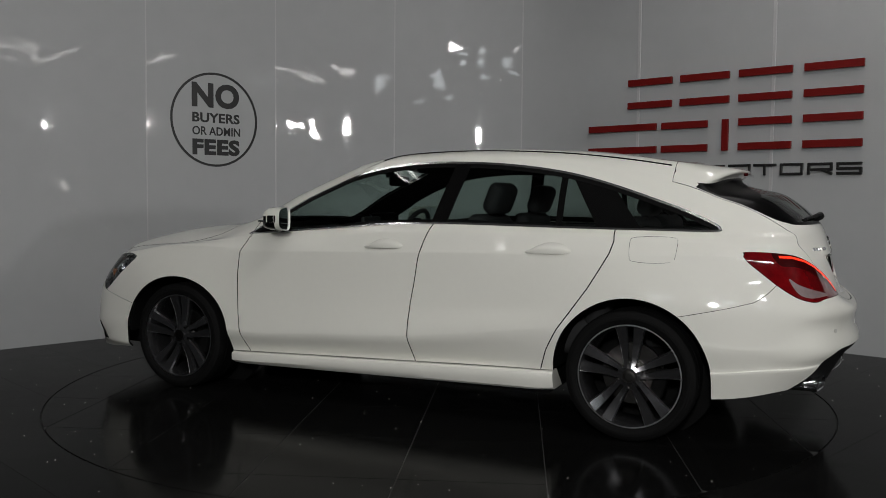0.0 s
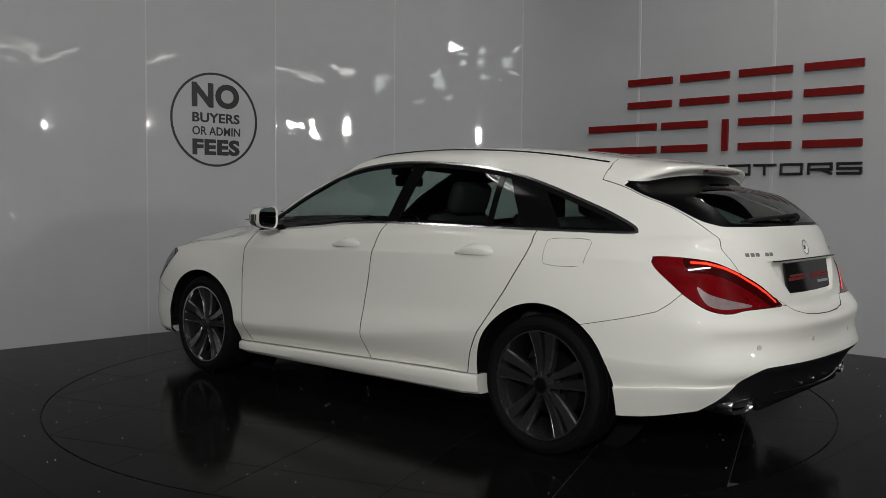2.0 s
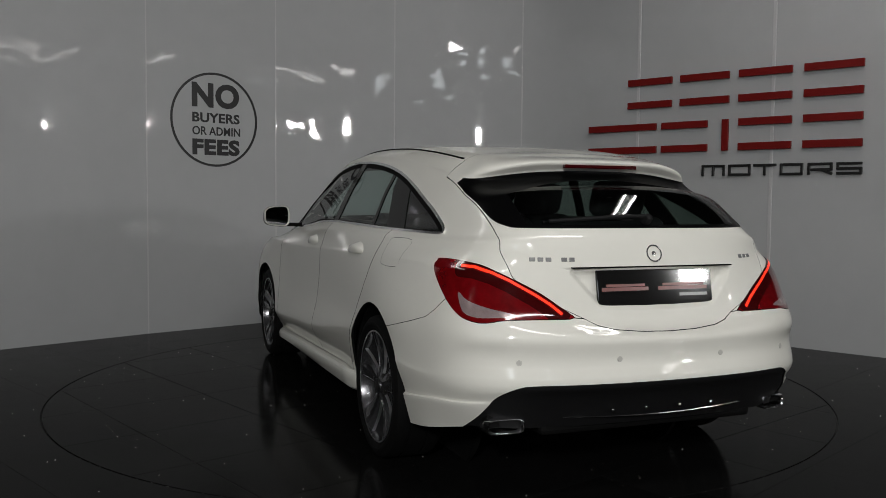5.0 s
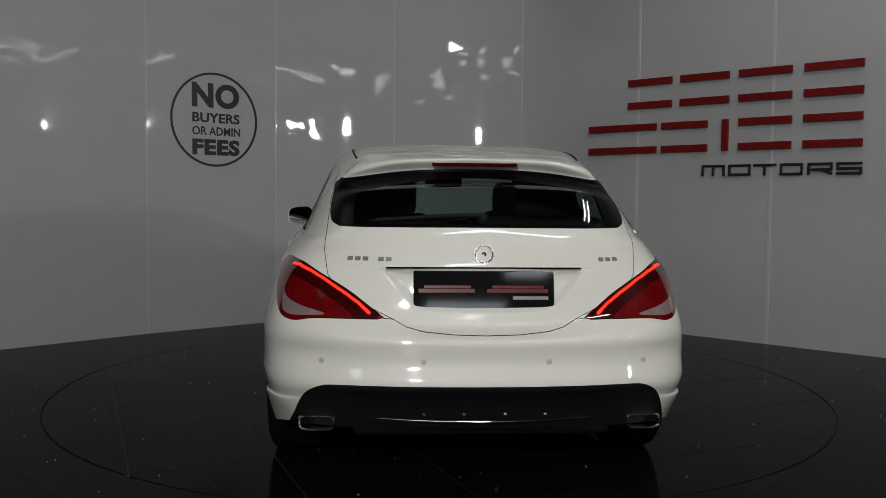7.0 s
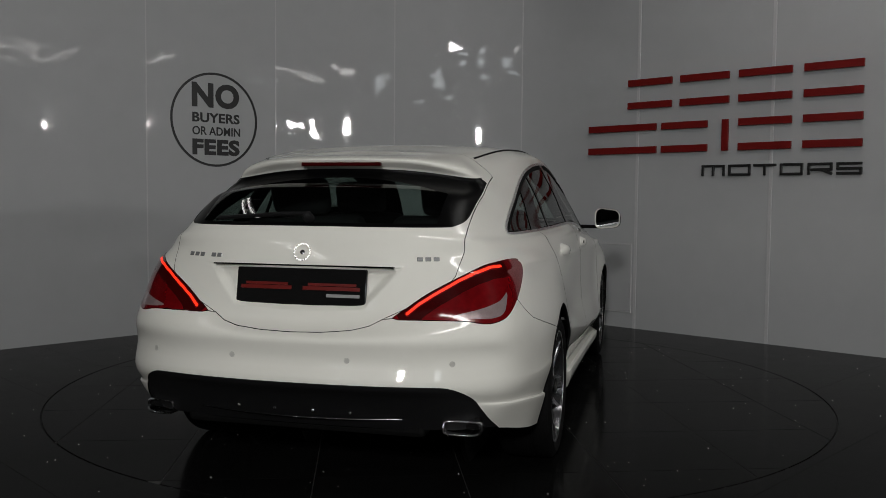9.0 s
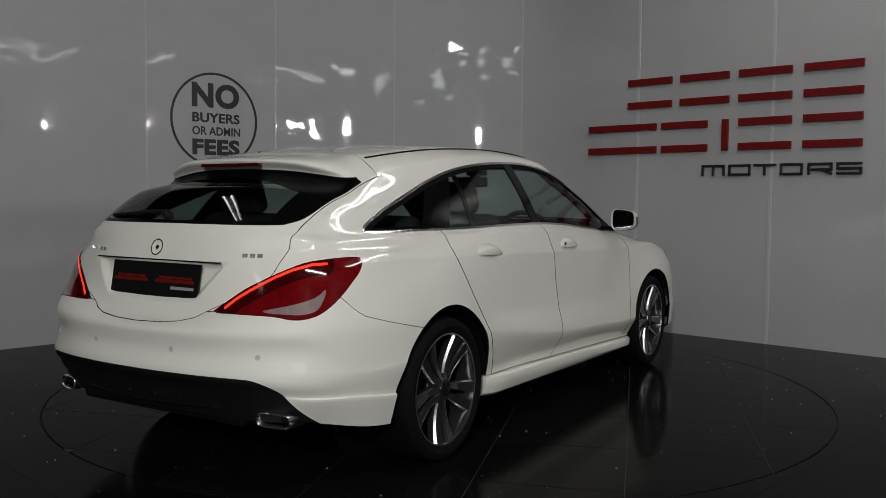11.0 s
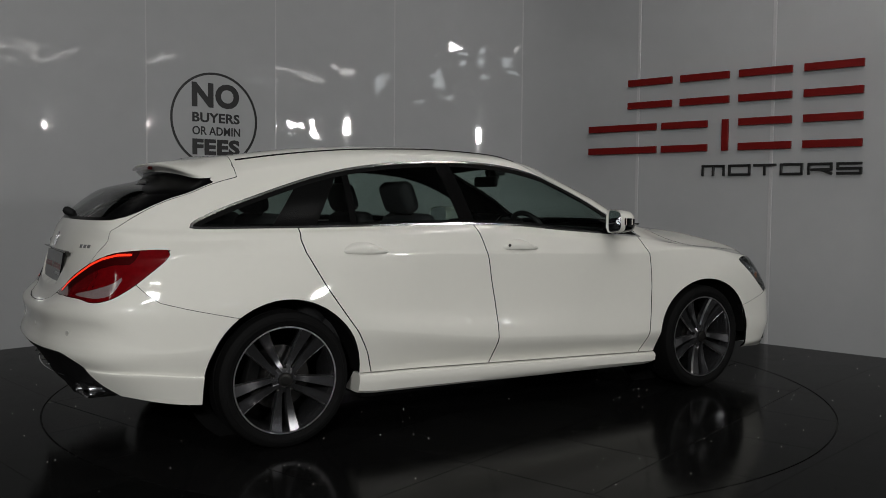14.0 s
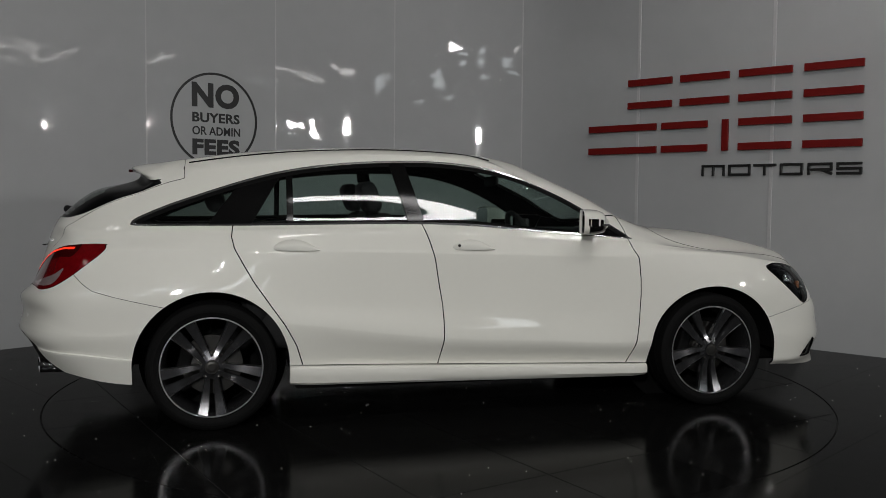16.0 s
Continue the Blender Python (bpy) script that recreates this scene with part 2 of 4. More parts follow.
# Round fee notice on the left wall: a ring and four lines of black lettering.
i = 4
a, b = Vector(SEAMS[4]), Vector(SEAMS[5])
notice = thing("wall_notice", "round black ring with bold black fee notice lettering", "sign", pose(a.x, a.y, 0, 90, 0, math.degrees(math.atan2(b.y - a.y, b.x - a.x))))
LIFT = 0.001
bm = bmesh.new()
lathe(bm, [(0.388, 0.0), (0.408, 0.0), (0.408, 0.004), (0.388, 0.004)], 96, pose(0.611, 1.824, LIFT), closed=True)
part("ring", bm, BLACK, notice)
for text, left, low, width, height, bold in (("NO", 0.397, 1.925, 0.445, 0.215, 0.045), ("BUYERS", 0.400, 1.797, 0.445, 0.085, 0.03), ("OR ADMIN", 0.400, 1.687, 0.450, 0.075, 0.018), ("FEES", 0.400, 1.515, 0.445, 0.14, 0.05)):
    ob = part_of("word", glyph(text, width, height, 0.004, bold), BLACK, notice)
    ob.matrix_basis = pose(left, low, LIFT)

# Raised company sign on the right wall, in plain bars, one pair for each sign.
sign = thing("company_sign", "raised dark red sign bars on standoffs", "sign", RIGHT_WALL)
for low, cells in ((1.960, ((-0.086, 0.336), (0.414, 0.848), (0.928, 1.358), (1.449, 1.884))), (1.568, ((-0.486, 0.198), (0.247, 0.667), (0.794, 0.848), (0.934, 1.362), (1.450, 1.886)))):
    for lo, hi in cells:
        bm = bmesh.new()
        if hi - lo < 0.1:
            box(bm, (lo, low, 0.018), (hi, low + 0.258, 0.043), bevel=0.002)
            box(bm, (lo + 0.02, low + 0.12, 0.0), (lo + 0.032, low + 0.132, 0.02))
        else:
            for z in (low, low + 0.199):
                box(bm, (lo, z, 0.018), (hi, z + 0.059, 0.043), bevel=0.002)
            for z in (low + 0.025, low + 0.225):
                for x in (lo + 0.06, hi - 0.06):
                    box(bm, (x - 0.006, z - 0.006, 0.0), (x + 0.006, z + 0.006, 0.02))
        part("sign_bar", bm, RED, sign, "dark red raised bars")
words = thing("wall_lettering", "raised black block lettering below red sign bars", "sign", RIGHT_WALL)
TALL, PEN = 0.094, 0.0205


def stroke_letter(width, lines):
    """A wide block letter of straight strokes, each line in shares of its width and height."""
    bm = bmesh.new()
    w, h = width - PEN, TALL - PEN
    for k, line in enumerate(lines):
        pts = [Vector((PEN / 2 + u * w, PEN / 2 + v * h)) for u, v in line]
        for a, b in zip(pts, pts[1:]):
            d = b - a
            grow = PEN * 0.45
            box(bm, (-grow, -PEN / 2, 0.012), (d.length + grow, PEN / 2, 0.030 + 0.0006 * k), Matrix.Translation((a.x, a.y, 0)) @ Matrix.Rotation(math.atan2(d.y, d.x), 4, "Z"), bevel=0.003)
    for u in (0.06, 0.94):
        box(bm, (u * width - 0.005, TALL - 0.015, 0.0), (u * width + 0.005, TALL - 0.005, 0.015))
    return bm


STROKES = {"M": [[(0, 0), (0, 1), (1, 1), (1, 0)], [(0.5, 0), (0.5, 1)]], "O": [[(0, 0), (0, 1), (1, 1), (1, 0), (0, 0)]], "T": [[(0, 1), (1, 1)], [(0.5, 1), (0.5, 0)]], "R": [[(0, 0), (0, 1), (1, 1), (1, 0.42), (0, 0.42)], [(0.55, 0.42), (1, 0)]], "S": [[(1, 1), (0, 1), (0, 0.5), (1, 0.5), (1, 0), (0, 0)]]}
for letter, lo, hi in (("M", 0.621, 0.824), ("O", 0.853, 1.040), ("T", 1.062, 1.249), ("O", 1.277, 1.458), ("R", 1.491, 1.677), ("S", 1.704, 1.890)):
    ob = part("letter", stroke_letter(hi - lo, STROKES[letter]), BLACK, words)
    ob.matrix_basis = pose(lo, 1.359, 0.001)


# Roof lights over the far end of the hall, and the faces of its spotlights.
def roof_light(x, y, w, d):
    ob = thing("roof_light", "pale daylight pane in the dark ceiling", "roof light", pose(x, y, 5.59), "roof lights over the hall")
    bm = bmesh.new()
    box(bm, (-w / 2, -d / 2, -0.02), (w / 2, d / 2, 0.0))
    part("pane", bm, DAYLIGHT, ob)
    bm = bmesh.new()
    for lo, hi in (((-w / 2 - 0.06, -d / 2 - 0.06, -0.06), (-w / 2, d / 2 + 0.06, 0.005)), ((w / 2, -d / 2 - 0.06, -0.06), (w / 2 + 0.06, d / 2 + 0.06, 0.005)), ((-w / 2, -d / 2 - 0.06, -0.06), (w / 2, -d / 2, 0.005)), ((-w / 2, d / 2, -0.06), (w / 2, d / 2 + 0.06, 0.005))):
        box(bm, lo, hi, bevel=0.005)
    part("frame", bm, SEAM, ob)
    return ob


for x, y, w, d in ((4.4, -19.2, 1.1, 3.4), (-1.5, -14.6, 1.0, 2.3), (0.9, -16.1, 0.8, 2.6), (-6.4, -13.9, 2.2, 1.6), (-8.7, -16.8, 2.4, 1.8), (-3.1, -19.4, 1.5, 2.4), (3.4, -25.0, 2.4, 2.0), (11.6, -17.0, 3.2, 2.0), (9.1, -28.3, 1.4, 2.4)):
    roof_light(x, y, w, d)


def twin_tube(x, y, length, lit):
    """A ceiling fitting with two bare tubes."""
    ob = thing("tube_light", "twin white tube light hung under the dark ceiling, out of view", "ceiling light", pose(x, y, 4.7), "tube lights under the ceiling")
    bm = bmesh.new()
    box(bm, (-0.14, -length / 2, 0.04), (0.14, length / 2, 0.09), bevel=0.01)
    for v in (-0.4, 0.4):
        box(bm, (-0.01, v * length - 0.01, 0.09), (0.01, v * length + 0.01, 0.9))
    part("housing", bm, SEAM, ob)
    for u in (-0.09, 0.09):
        bm = bmesh.new()
        tube(bm, [(u, -length / 2 + 0.04, 0.015), (u, length / 2 - 0.04, 0.015)], 0.022, 10)
        part("tube", bm, lit, ob, smooth=True)
    return ob


# The first two are added, unseen, to light the car from above.
for x, y in ((-3.1, -0.5), (2.6, -0.4), (-5.2, -7.2), (12.2, -5.9), (10.6, -7.6)):
    twin_tube(x, y, 2.2, ADDED_TUBE if x > 0 and y > -1 else FAR_TUBE)


# ---- the car ----
# Body surface: rings from the nose round the flank to the tail, from the sill up to the roof's middle. x forward, y to the left, z up.
RINGS = [
    [(2.245, 0, 0.195), (2.225, 0.4, 0.195), (2.14, 0.66, 0.195), (1.965, 0.77, 0.2), (1.76, 0.83, 0.215), (1.38, 0.84, 0.17), (0.96, 0.845, 0.178), (0.4, 0.85, 0.18), (-0.2, 0.85, 0.182), (-0.75, 0.85, 0.187), (-1.02, 0.85, 0.19), (-1.36, 0.85, 0.22), (-1.73, 0.822, 0.238), (-1.92, 0.785, 0.265), (-2.06, 0.715, 0.295), (-2.16, 0.6, 0.3), (-2.22, 0.3, 0.3), (-2.23, 0, 0.3)],
    [(2.255, 0, 0.28), (2.235, 0.4, 0.28), (2.125, 0.67, 0.27), (1.995, 0.8, 0.26), (1.76, 0.862, 0.25), (1.38, 0.848, 0.28), (0.95, 0.826, 0.255), (0.4, 0.822, 0.27), (-0.2, 0.822, 0.285), (-0.75, 0.826, 0.3), (-1.02, 0.844, 0.31), (-1.36, 0.846, 0.34), (-1.73, 0.848, 0.36), (-1.95, 0.815, 0.385), (-2.1, 0.748, 0.395), (-2.21, 0.6, 0.4), (-2.275, 0.3, 0.4), (-2.29, 0, 0.4)],
    [(2.28, 0, 0.38), (2.27, 0.4, 0.38), (2.17, 0.67, 0.37), (2.01, 0.81, 0.37), (1.76, 0.872, 0.39), (1.38, 0.885, 0.42), (0.92, 0.883, 0.375), (0.4, 0.886, 0.392), (-0.2, 0.887, 0.425), (-0.75, 0.886, 0.49), (-1.05, 0.884, 0.52), (-1.38, 0.888, 0.52), (-1.73, 0.87, 0.48), (-1.95, 0.832, 0.475), (-2.12, 0.765, 0.475), (-2.25, 0.6, 0.48), (-2.335, 0.3, 0.485), (-2.35, 0, 0.485)],
    [(2.27, 0, 0.52), (2.25, 0.4, 0.52), (2.135, 0.68, 0.53), (2.005, 0.8, 0.55), (1.76, 0.868, 0.58), (1.38, 0.888, 0.6), (0.9, 0.864, 0.57), (0.4, 0.858, 0.57), (-0.2, 0.857, 0.585), (-0.75, 0.86, 0.61), (-1.1, 0.874, 0.63), (-1.4, 0.884, 0.64), (-1.73, 0.866, 0.625), (-1.95, 0.826, 0.63), (-2.12, 0.757, 0.64), (-2.25, 0.58, 0.64), (-2.322, 0.3, 0.634), (-2.335, 0, 0.63)],
    [(2.25, 0, .66), (2.215, .38, .66), (2.08, .66, .66), (1.95, .785, .68), (1.74, .852, .71), (1.38, .872, .73), (.90, .854, .73), (.40, .850, .73), (-.20, .849, .74), (-.75, .852, .75), (-1.15, .858, .76), (-1.40, .860, .77), (-1.73, .838, .76), (-1.95, .797, .75), (-2.09, .73, .75), (-2.19, .57, .74), (-2.245, .30, .705), (-2.26, 0, .690)],
    [(2.19, 0, .755), (2.155, .36, .755), (2.025, .60, .765), (1.90, .73, .785), (1.72, .80, .81), (1.38, .838, .835), (.90, .848, .835), (.40, .849, .845), (-.20, .849, .86), (-.75, .847, .87), (-1.20, .838, .87), (-1.45, .827, .87), (-1.73, .798, .875), (-1.93, .757, .875), (-2.06, .685, .875), (-2.14, .55, .865), (-2.208, .30, .845), (-2.222, 0, .835)],
    [(2.1, 0, 0.835), (2.07, 0.34, 0.832), (1.98, 0.55, 0.83), (1.86, 0.66, 0.825), (1.65, 0.735, 0.843), (1.35, 0.785, 0.868), (0.88, 0.808, 0.905), (0.4, 0.815, 0.93), (-0.2, 0.822, 0.965), (-0.75, 0.818, 0.965), (-1.2, 0.802, 0.955), (-1.45, 0.782, 0.95), (-1.72, 0.745, 0.945), (-1.9, 0.706, 0.942), (-2.02, 0.645, 0.945), (-2.11, 0.52, 0.945), (-2.178, 0.29, 0.945), (-2.19, 0, 0.945)],
    [(1.7, 0, 0.945), (1.68, 0.3, 0.938), (1.62, 0.5, 0.914), (1.54, 0.62, 0.882), (1.42, 0.7, 0.866), (1.2, 0.765, 0.885), (0.86, 0.79, 0.925), (0.4, 0.8, 0.95), (-0.2, 0.806, 0.99), (-0.75, 0.801, 0.988), (-1.18, 0.786, 0.982), (-1.43, 0.766, 0.98), (-1.71, 0.726, 0.977), (-1.89, 0.683, 0.977), (-2.02, 0.625, 0.982), (-2.1, 0.515, 0.988), (-2.162, 0.28, 0.99), (-2.175, 0, 0.99)],
    [(1.14, 0, 1.012), (1.12, 0.25, 1.01), (1.08, 0.45, 1.004), (1.04, 0.58, 0.994), (0.99, 0.67, 0.974), (0.93, 0.735, 0.955), (0.8, 0.772, 0.945), (0.4, 0.785, 0.968), (-0.2, 0.79, 1.008), (-0.75, 0.78, 1.006), (-1.12, 0.765, 1), (-1.4, 0.745, 1), (-1.7, 0.704, 1), (-1.88, 0.655, 1.005), (-2, 0.6, 1.012), (-2.08, 0.5, 1.025), (-2.14, 0.27, 1.03), (-2.155, 0, 1.032)],
    [(0.38, 0, 1.361), (0.37, 0.2, 1.358), (0.35, 0.36, 1.347), (0.32, 0.46, 1.337), (0.28, 0.545, 1.319), (0.22, 0.59, 1.314), (0.1, 0.606, 1.347), (-0.1, 0.612, 1.366), (-0.42, 0.615, 1.375), (-0.75, 0.61, 1.362), (-1, 0.6, 1.34), (-1.24, 0.585, 1.305), (-1.46, 0.565, 1.268), (-1.6, 0.545, 1.245), (-1.68, 0.5, 1.255), (-1.745, 0.38, 1.283), (-1.785, 0.2, 1.298), (-1.795, 0, 1.302)],
    [(0.22, 0, 1.398), (0.21, 0.17, 1.396), (0.2, 0.3, 1.391), (0.18, 0.37, 1.385), (0.15, 0.43, 1.38), (0.1, 0.465, 1.378), (0, 0.48, 1.396), (-0.2, 0.487, 1.41), (-0.45, 0.49, 1.416), (-0.75, 0.485, 1.41), (-1, 0.475, 1.397), (-1.22, 0.463, 1.377), (-1.42, 0.445, 1.35), (-1.5, 0.425, 1.34), (-1.55, 0.38, 1.336), (-1.6, 0.28, 1.334), (-1.63, 0.15, 1.333), (-1.64, 0, 1.333)],
]
TAIL = (14, 15, 16, 17)


def ring_set():
    rings = [np.array(r, float) for r in RINGS]
    lip, belt, rail, roof = rings[2], rings[8], rings[9], rings[10]
    # a firm edge above the swage, and a hollow in the tail bumper
    swage = lip + (0, -0.0025, 0.03)
    swage[:4], swage[14:] = (lip + rings[3])[:4] / 2, ((lip + rings[3]) / 2 + (0.016, 0, 0))[14:]
    ledge = rings[1] * 0.7 + lip * 0.3
    rings[1][12:15, 1] += 0.006
    ledge[12:15] = rings[1][12:15] + (0, -0.010, 0.008)
    shoulder = rings[5] * 0.75 + rings[6] * 0.25
    shoulder[5:13] = rings[5][5:13] + (0, -0.0065, 0.022)
    middle = (belt + rail) / 2
    middle[4:14, 1] += 0.009
    middle[:5] += (0.012, 0, 0.006)
    middle[14:] += (-0.012, 0, 0.012)
    # the glass ends below the roof spoiler's edge
    under = middle + (rail - middle) * 0.9
    for k in TAIL:
        under[k] = rail[k] + ((0.012, 0, -0.022) if k == 14 else (0.045, 0, -0.034))
    inner = roof * (1, 0.45, 1) + (0, 0, 0.019)
    inner[:, 0] = roof[:, 0] * 0.93 - 0.03
    top = inner.copy()
    top[:, 1] = 0
    top[:, 0] = inner[:, 0] * 0.95 - 0.02
    top[:, 2] += 0.005
    return [*rings[:2], ledge, lip, swage, *rings[3:6], shoulder, *rings[6:9], middle, under, rail, roof, inner, top]


def cubic(knots, values, at):
    """Natural cubic spline through values (first axis) at the knots."""
    n, h = len(knots), np.diff(knots)
    a, r = np.eye(n), np.zeros_like(values)
    for i in range(1, n - 1):
        a[i, i - 1:i + 2] = h[i - 1], 2 * (h[i - 1] + h[i]), h[i]
        r[i] = 6 * ((values[i + 1] - values[i]) / h[i] - (values[i] - values[i - 1]) / h[i - 1])
    m = np.linalg.solve(a, r.reshape(n, -1)).reshape(values.shape)
    i = np.clip(np.searchsorted(knots, at, "right") - 1, 0, n - 2)
    shape = (-1,) + (1,) * (values.ndim - 1)
    d, e, w = (at - knots[i]).reshape(shape), (knots[i + 1] - at).reshape(shape), h[i].reshape(shape)
    return (m[i] * e ** 3 + m[i + 1] * d ** 3) / (6 * w) + (values[i] / w - m[i] * w / 6) * e + (values[i + 1] / w - m[i + 1] * w / 6) * d


def gentle(knots, values, at):
    """Cubic through values (first axis) that never overshoots."""
    h = np.diff(knots).reshape((-1,) + (1,) * (values.ndim - 1))
    s = np.diff(values, axis=0) / h
    d = np.zeros_like(values)
    w1, w2 = 2 * h[1:] + h[:-1], h[1:] + 2 * h[:-1]
    same = s[1:] * s[:-1] > 0
    safe = np.where(same, w1 / np.where(s[:-1] == 0, 1, s[:-1]) + w2 / np.where(s[1:] == 0, 1, s[1:]), 1)
    d[1:-1] = np.where(same, (w1 + w2) / np.where(safe == 0, 1, safe), 0)
    d[0], d[-1] = s[0], s[-1]
    i = np.clip(np.searchsorted(knots, at, "right") - 1, 0, len(knots) - 2)
    shape = (-1,) + (1,) * (values.ndim - 1)
    w = h[i].reshape(shape)
    t = (at - knots[i]).reshape(shape) / w
    return ((2 * t ** 3 - 3 * t ** 2 + 1) * values[i] + (t ** 3 - 2 * t ** 2 + t) * w * d[i] + (-2 * t ** 3 + 3 * t ** 2) * values[i + 1] + (t ** 3 - t ** 2) * w * d[i + 1])


class Skin:
    """Triangles of the body surface: co (place, normal, place along and up the net) and tri."""

    def __init__(self, co, tri):
        self.co, self.tri = co, tri

    def cut(self, keep):
        """Splits along keep = 0 into the part where it is positive and the rest."""
        tri, v = self.tri, keep
        up = (v > 0)[tri].sum(1)
        inside, outside = [tri[up == 3]], [tri[up == 0]]
        extra, cache, base = [], {}, len(self.co)

        def between(a, b):
            key = (a, b) if a < b else (b, a)
            if key not in cache:
                a, b = key
                f = min(max(v[a] / (v[a] - v[b]), 0.001), 0.999)
                cache[key] = base + len(extra)
                extra.append(self.co[a] + f * (self.co[b] - self.co[a]))
            return cache[key]

        more_in, more_out = [], []
        for t in tri[(up == 1) | (up == 2)].tolist():
            s = [v[k] > 0 for k in t]
            lone = next(k for k in range(3) if s[k] != s[(k + 1) % 3] and s[k] != s[(k + 2) % 3])
            a, b, c = t[lone], t[(lone + 1) % 3], t[(lone + 2) % 3]
            p, q = between(a, b), between(a, c)
            one, two = [(a, p, q)], [(p, b, c), (p, c, q)]
            (more_in if s[lone] else more_out).extend(one)
            (more_out if s[lone] else more_in).extend(two)
        co = np.vstack([self.co, np.array(extra).reshape(-1, self.co.shape[1])]) if extra else self.co
        make = lambda lists, more: Skin(co, np.vstack([*lists, np.array(more, int).reshape(-1, 3)])).tidy()
        return make(inside, more_in), make(outside, more_out)

    def tidy(self):
        used, back = np.unique(self.tri, return_inverse=True)
        return Skin(self.co[used], back.reshape(-1, 3))

    def finer(self):
        """Each triangle in four."""
        t = self.tri
        e = np.sort(np.vstack([t[:, [0, 1]], t[:, [1, 2]], t[:, [2, 0]]]), axis=1)
        pair, back = np.unique(e, axis=0, return_inverse=True)
        back = back.ravel() + len(self.co)
        n = len(t)
        p, q, r = back[:n], back[n:2 * n], back[2 * n:]
        co = np.vstack([self.co, self.co[pair].mean(1)])
        return Skin(co, np.vstack([np.stack(k, 1) for k in ((t[:, 0], p, r), (p, t[:, 1], q), (r, q, t[:, 2]), (p, q, r))]))

    def moved(self, depth):
        co = self.co.copy()
        co[:, :3] += co[:, 3:6] * depth
        return Skin(co, self.tri)

    def mirrored(self):
        co = self.co.copy()
        co[:, 1] *= -1
        co[:, 4] *= -1
        return Skin(co, self.tri[:, ::-1])

    def with_twin(self):
        other = self.mirrored()
        return Skin(np.vstack([self.co, other.co]), np.vstack([self.tri, other.tri + len(self.co)]))

    def rim(self):
        """Directed edges that belong to one triangle only, but for those in the middle plane."""
        e = np.vstack([self.tri[:, [0, 1]], self.tri[:, [1, 2]], self.tri[:, [2, 0]]])
        there = set(map(tuple, e.tolist()))
        y = np.abs(self.co[:, 1])
        return [(a, b) for a, b in e.tolist() if (b, a) not in there and not (y[a] < 1e-4 and y[b] < 1e-4)]

    def loop(self):
        """The longest closed line of rim vertices."""
        after, best = dict(self.rim()), []
        while after:
            a = next(iter(after))
            line = []
            while a in after:
                line.append(a)
                a = after.pop(a)
            best = max(best, line, key=len)
        return best


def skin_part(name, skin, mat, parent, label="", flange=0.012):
    """A panel shaded by the body's own normals, its turned-in edge coloured dark as gap shade."""
    n = len(skin.co)
    co, no, faces = skin.co[:, :3].tolist(), skin.co[:, 3:6].tolist(), skin.tri.tolist()
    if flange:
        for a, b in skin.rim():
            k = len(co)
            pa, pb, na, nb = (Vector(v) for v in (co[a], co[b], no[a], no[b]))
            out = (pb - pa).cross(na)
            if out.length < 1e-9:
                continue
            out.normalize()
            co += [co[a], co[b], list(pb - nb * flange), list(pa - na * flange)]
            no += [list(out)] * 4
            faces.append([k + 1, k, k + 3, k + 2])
    me = bpy.data.meshes.new(name)
    me.from_pydata(co, [], faces)
    me.materials.append(mat)
    # Second slot colours the turned-in edge dark, for the shade inside panel gaps.
    me.materials.append(LINER_AND_SHADE)
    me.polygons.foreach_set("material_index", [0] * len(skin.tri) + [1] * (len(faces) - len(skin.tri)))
    me.update()
    me.shade_smooth()
    no = np.array(no, float)
    no /= np.maximum(np.linalg.norm(no, axis=1, keepdims=True), 1e-9)
    me.attributes.new("custom_normal", "FLOAT_VECTOR", "POINT").data.foreach_set("vector", no.astype(np.float32).ravel())
    me.update()
    return part_of(name, me, mat, parent, label)


def smooth_outline(points, steps=6):
    p, out = np.array(points, float), []
    for i in range(len(p)):
        a, b, c, d = p[i - 1], p[i], p[(i + 1) % len(p)], p[(i + 2) % len(p)]
        for f in np.linspace(0, 1, steps, endpoint=False):
            out.append(0.5 * (2 * b + (c - a) * f + (2 * a - 5 * b + 4 * c - d) * f * f + (3 * b - a - 3 * c + d) * f ** 3))
    return np.array(out)


def inside(u, v, outline):
    """Signed distance from the outline, positive inside."""
    q, p = np.stack([u, v], 1), np.asarray(outline, float)
    best, hit = np.full(len(q), 1e9), np.zeros(len(q), bool)
    for a, b in zip(p, np.roll(p, -1, 0)):
        d = b - a
        t = np.clip(((q - a) @ d) / max(d @ d, 1e-12), 0, 1)
        best = np.minimum(best, np.hypot(*(q - a - t[:, None] * d).T))
        crosses = (a[1] > q[:, 1]) != (b[1] > q[:, 1])
        hit ^= crosses & (q[:, 0] < a[0] + (q[:, 1] - a[1]) * d[0] / (d[1] if d[1] else 1e-12))
    return np.where(hit, best, -best)


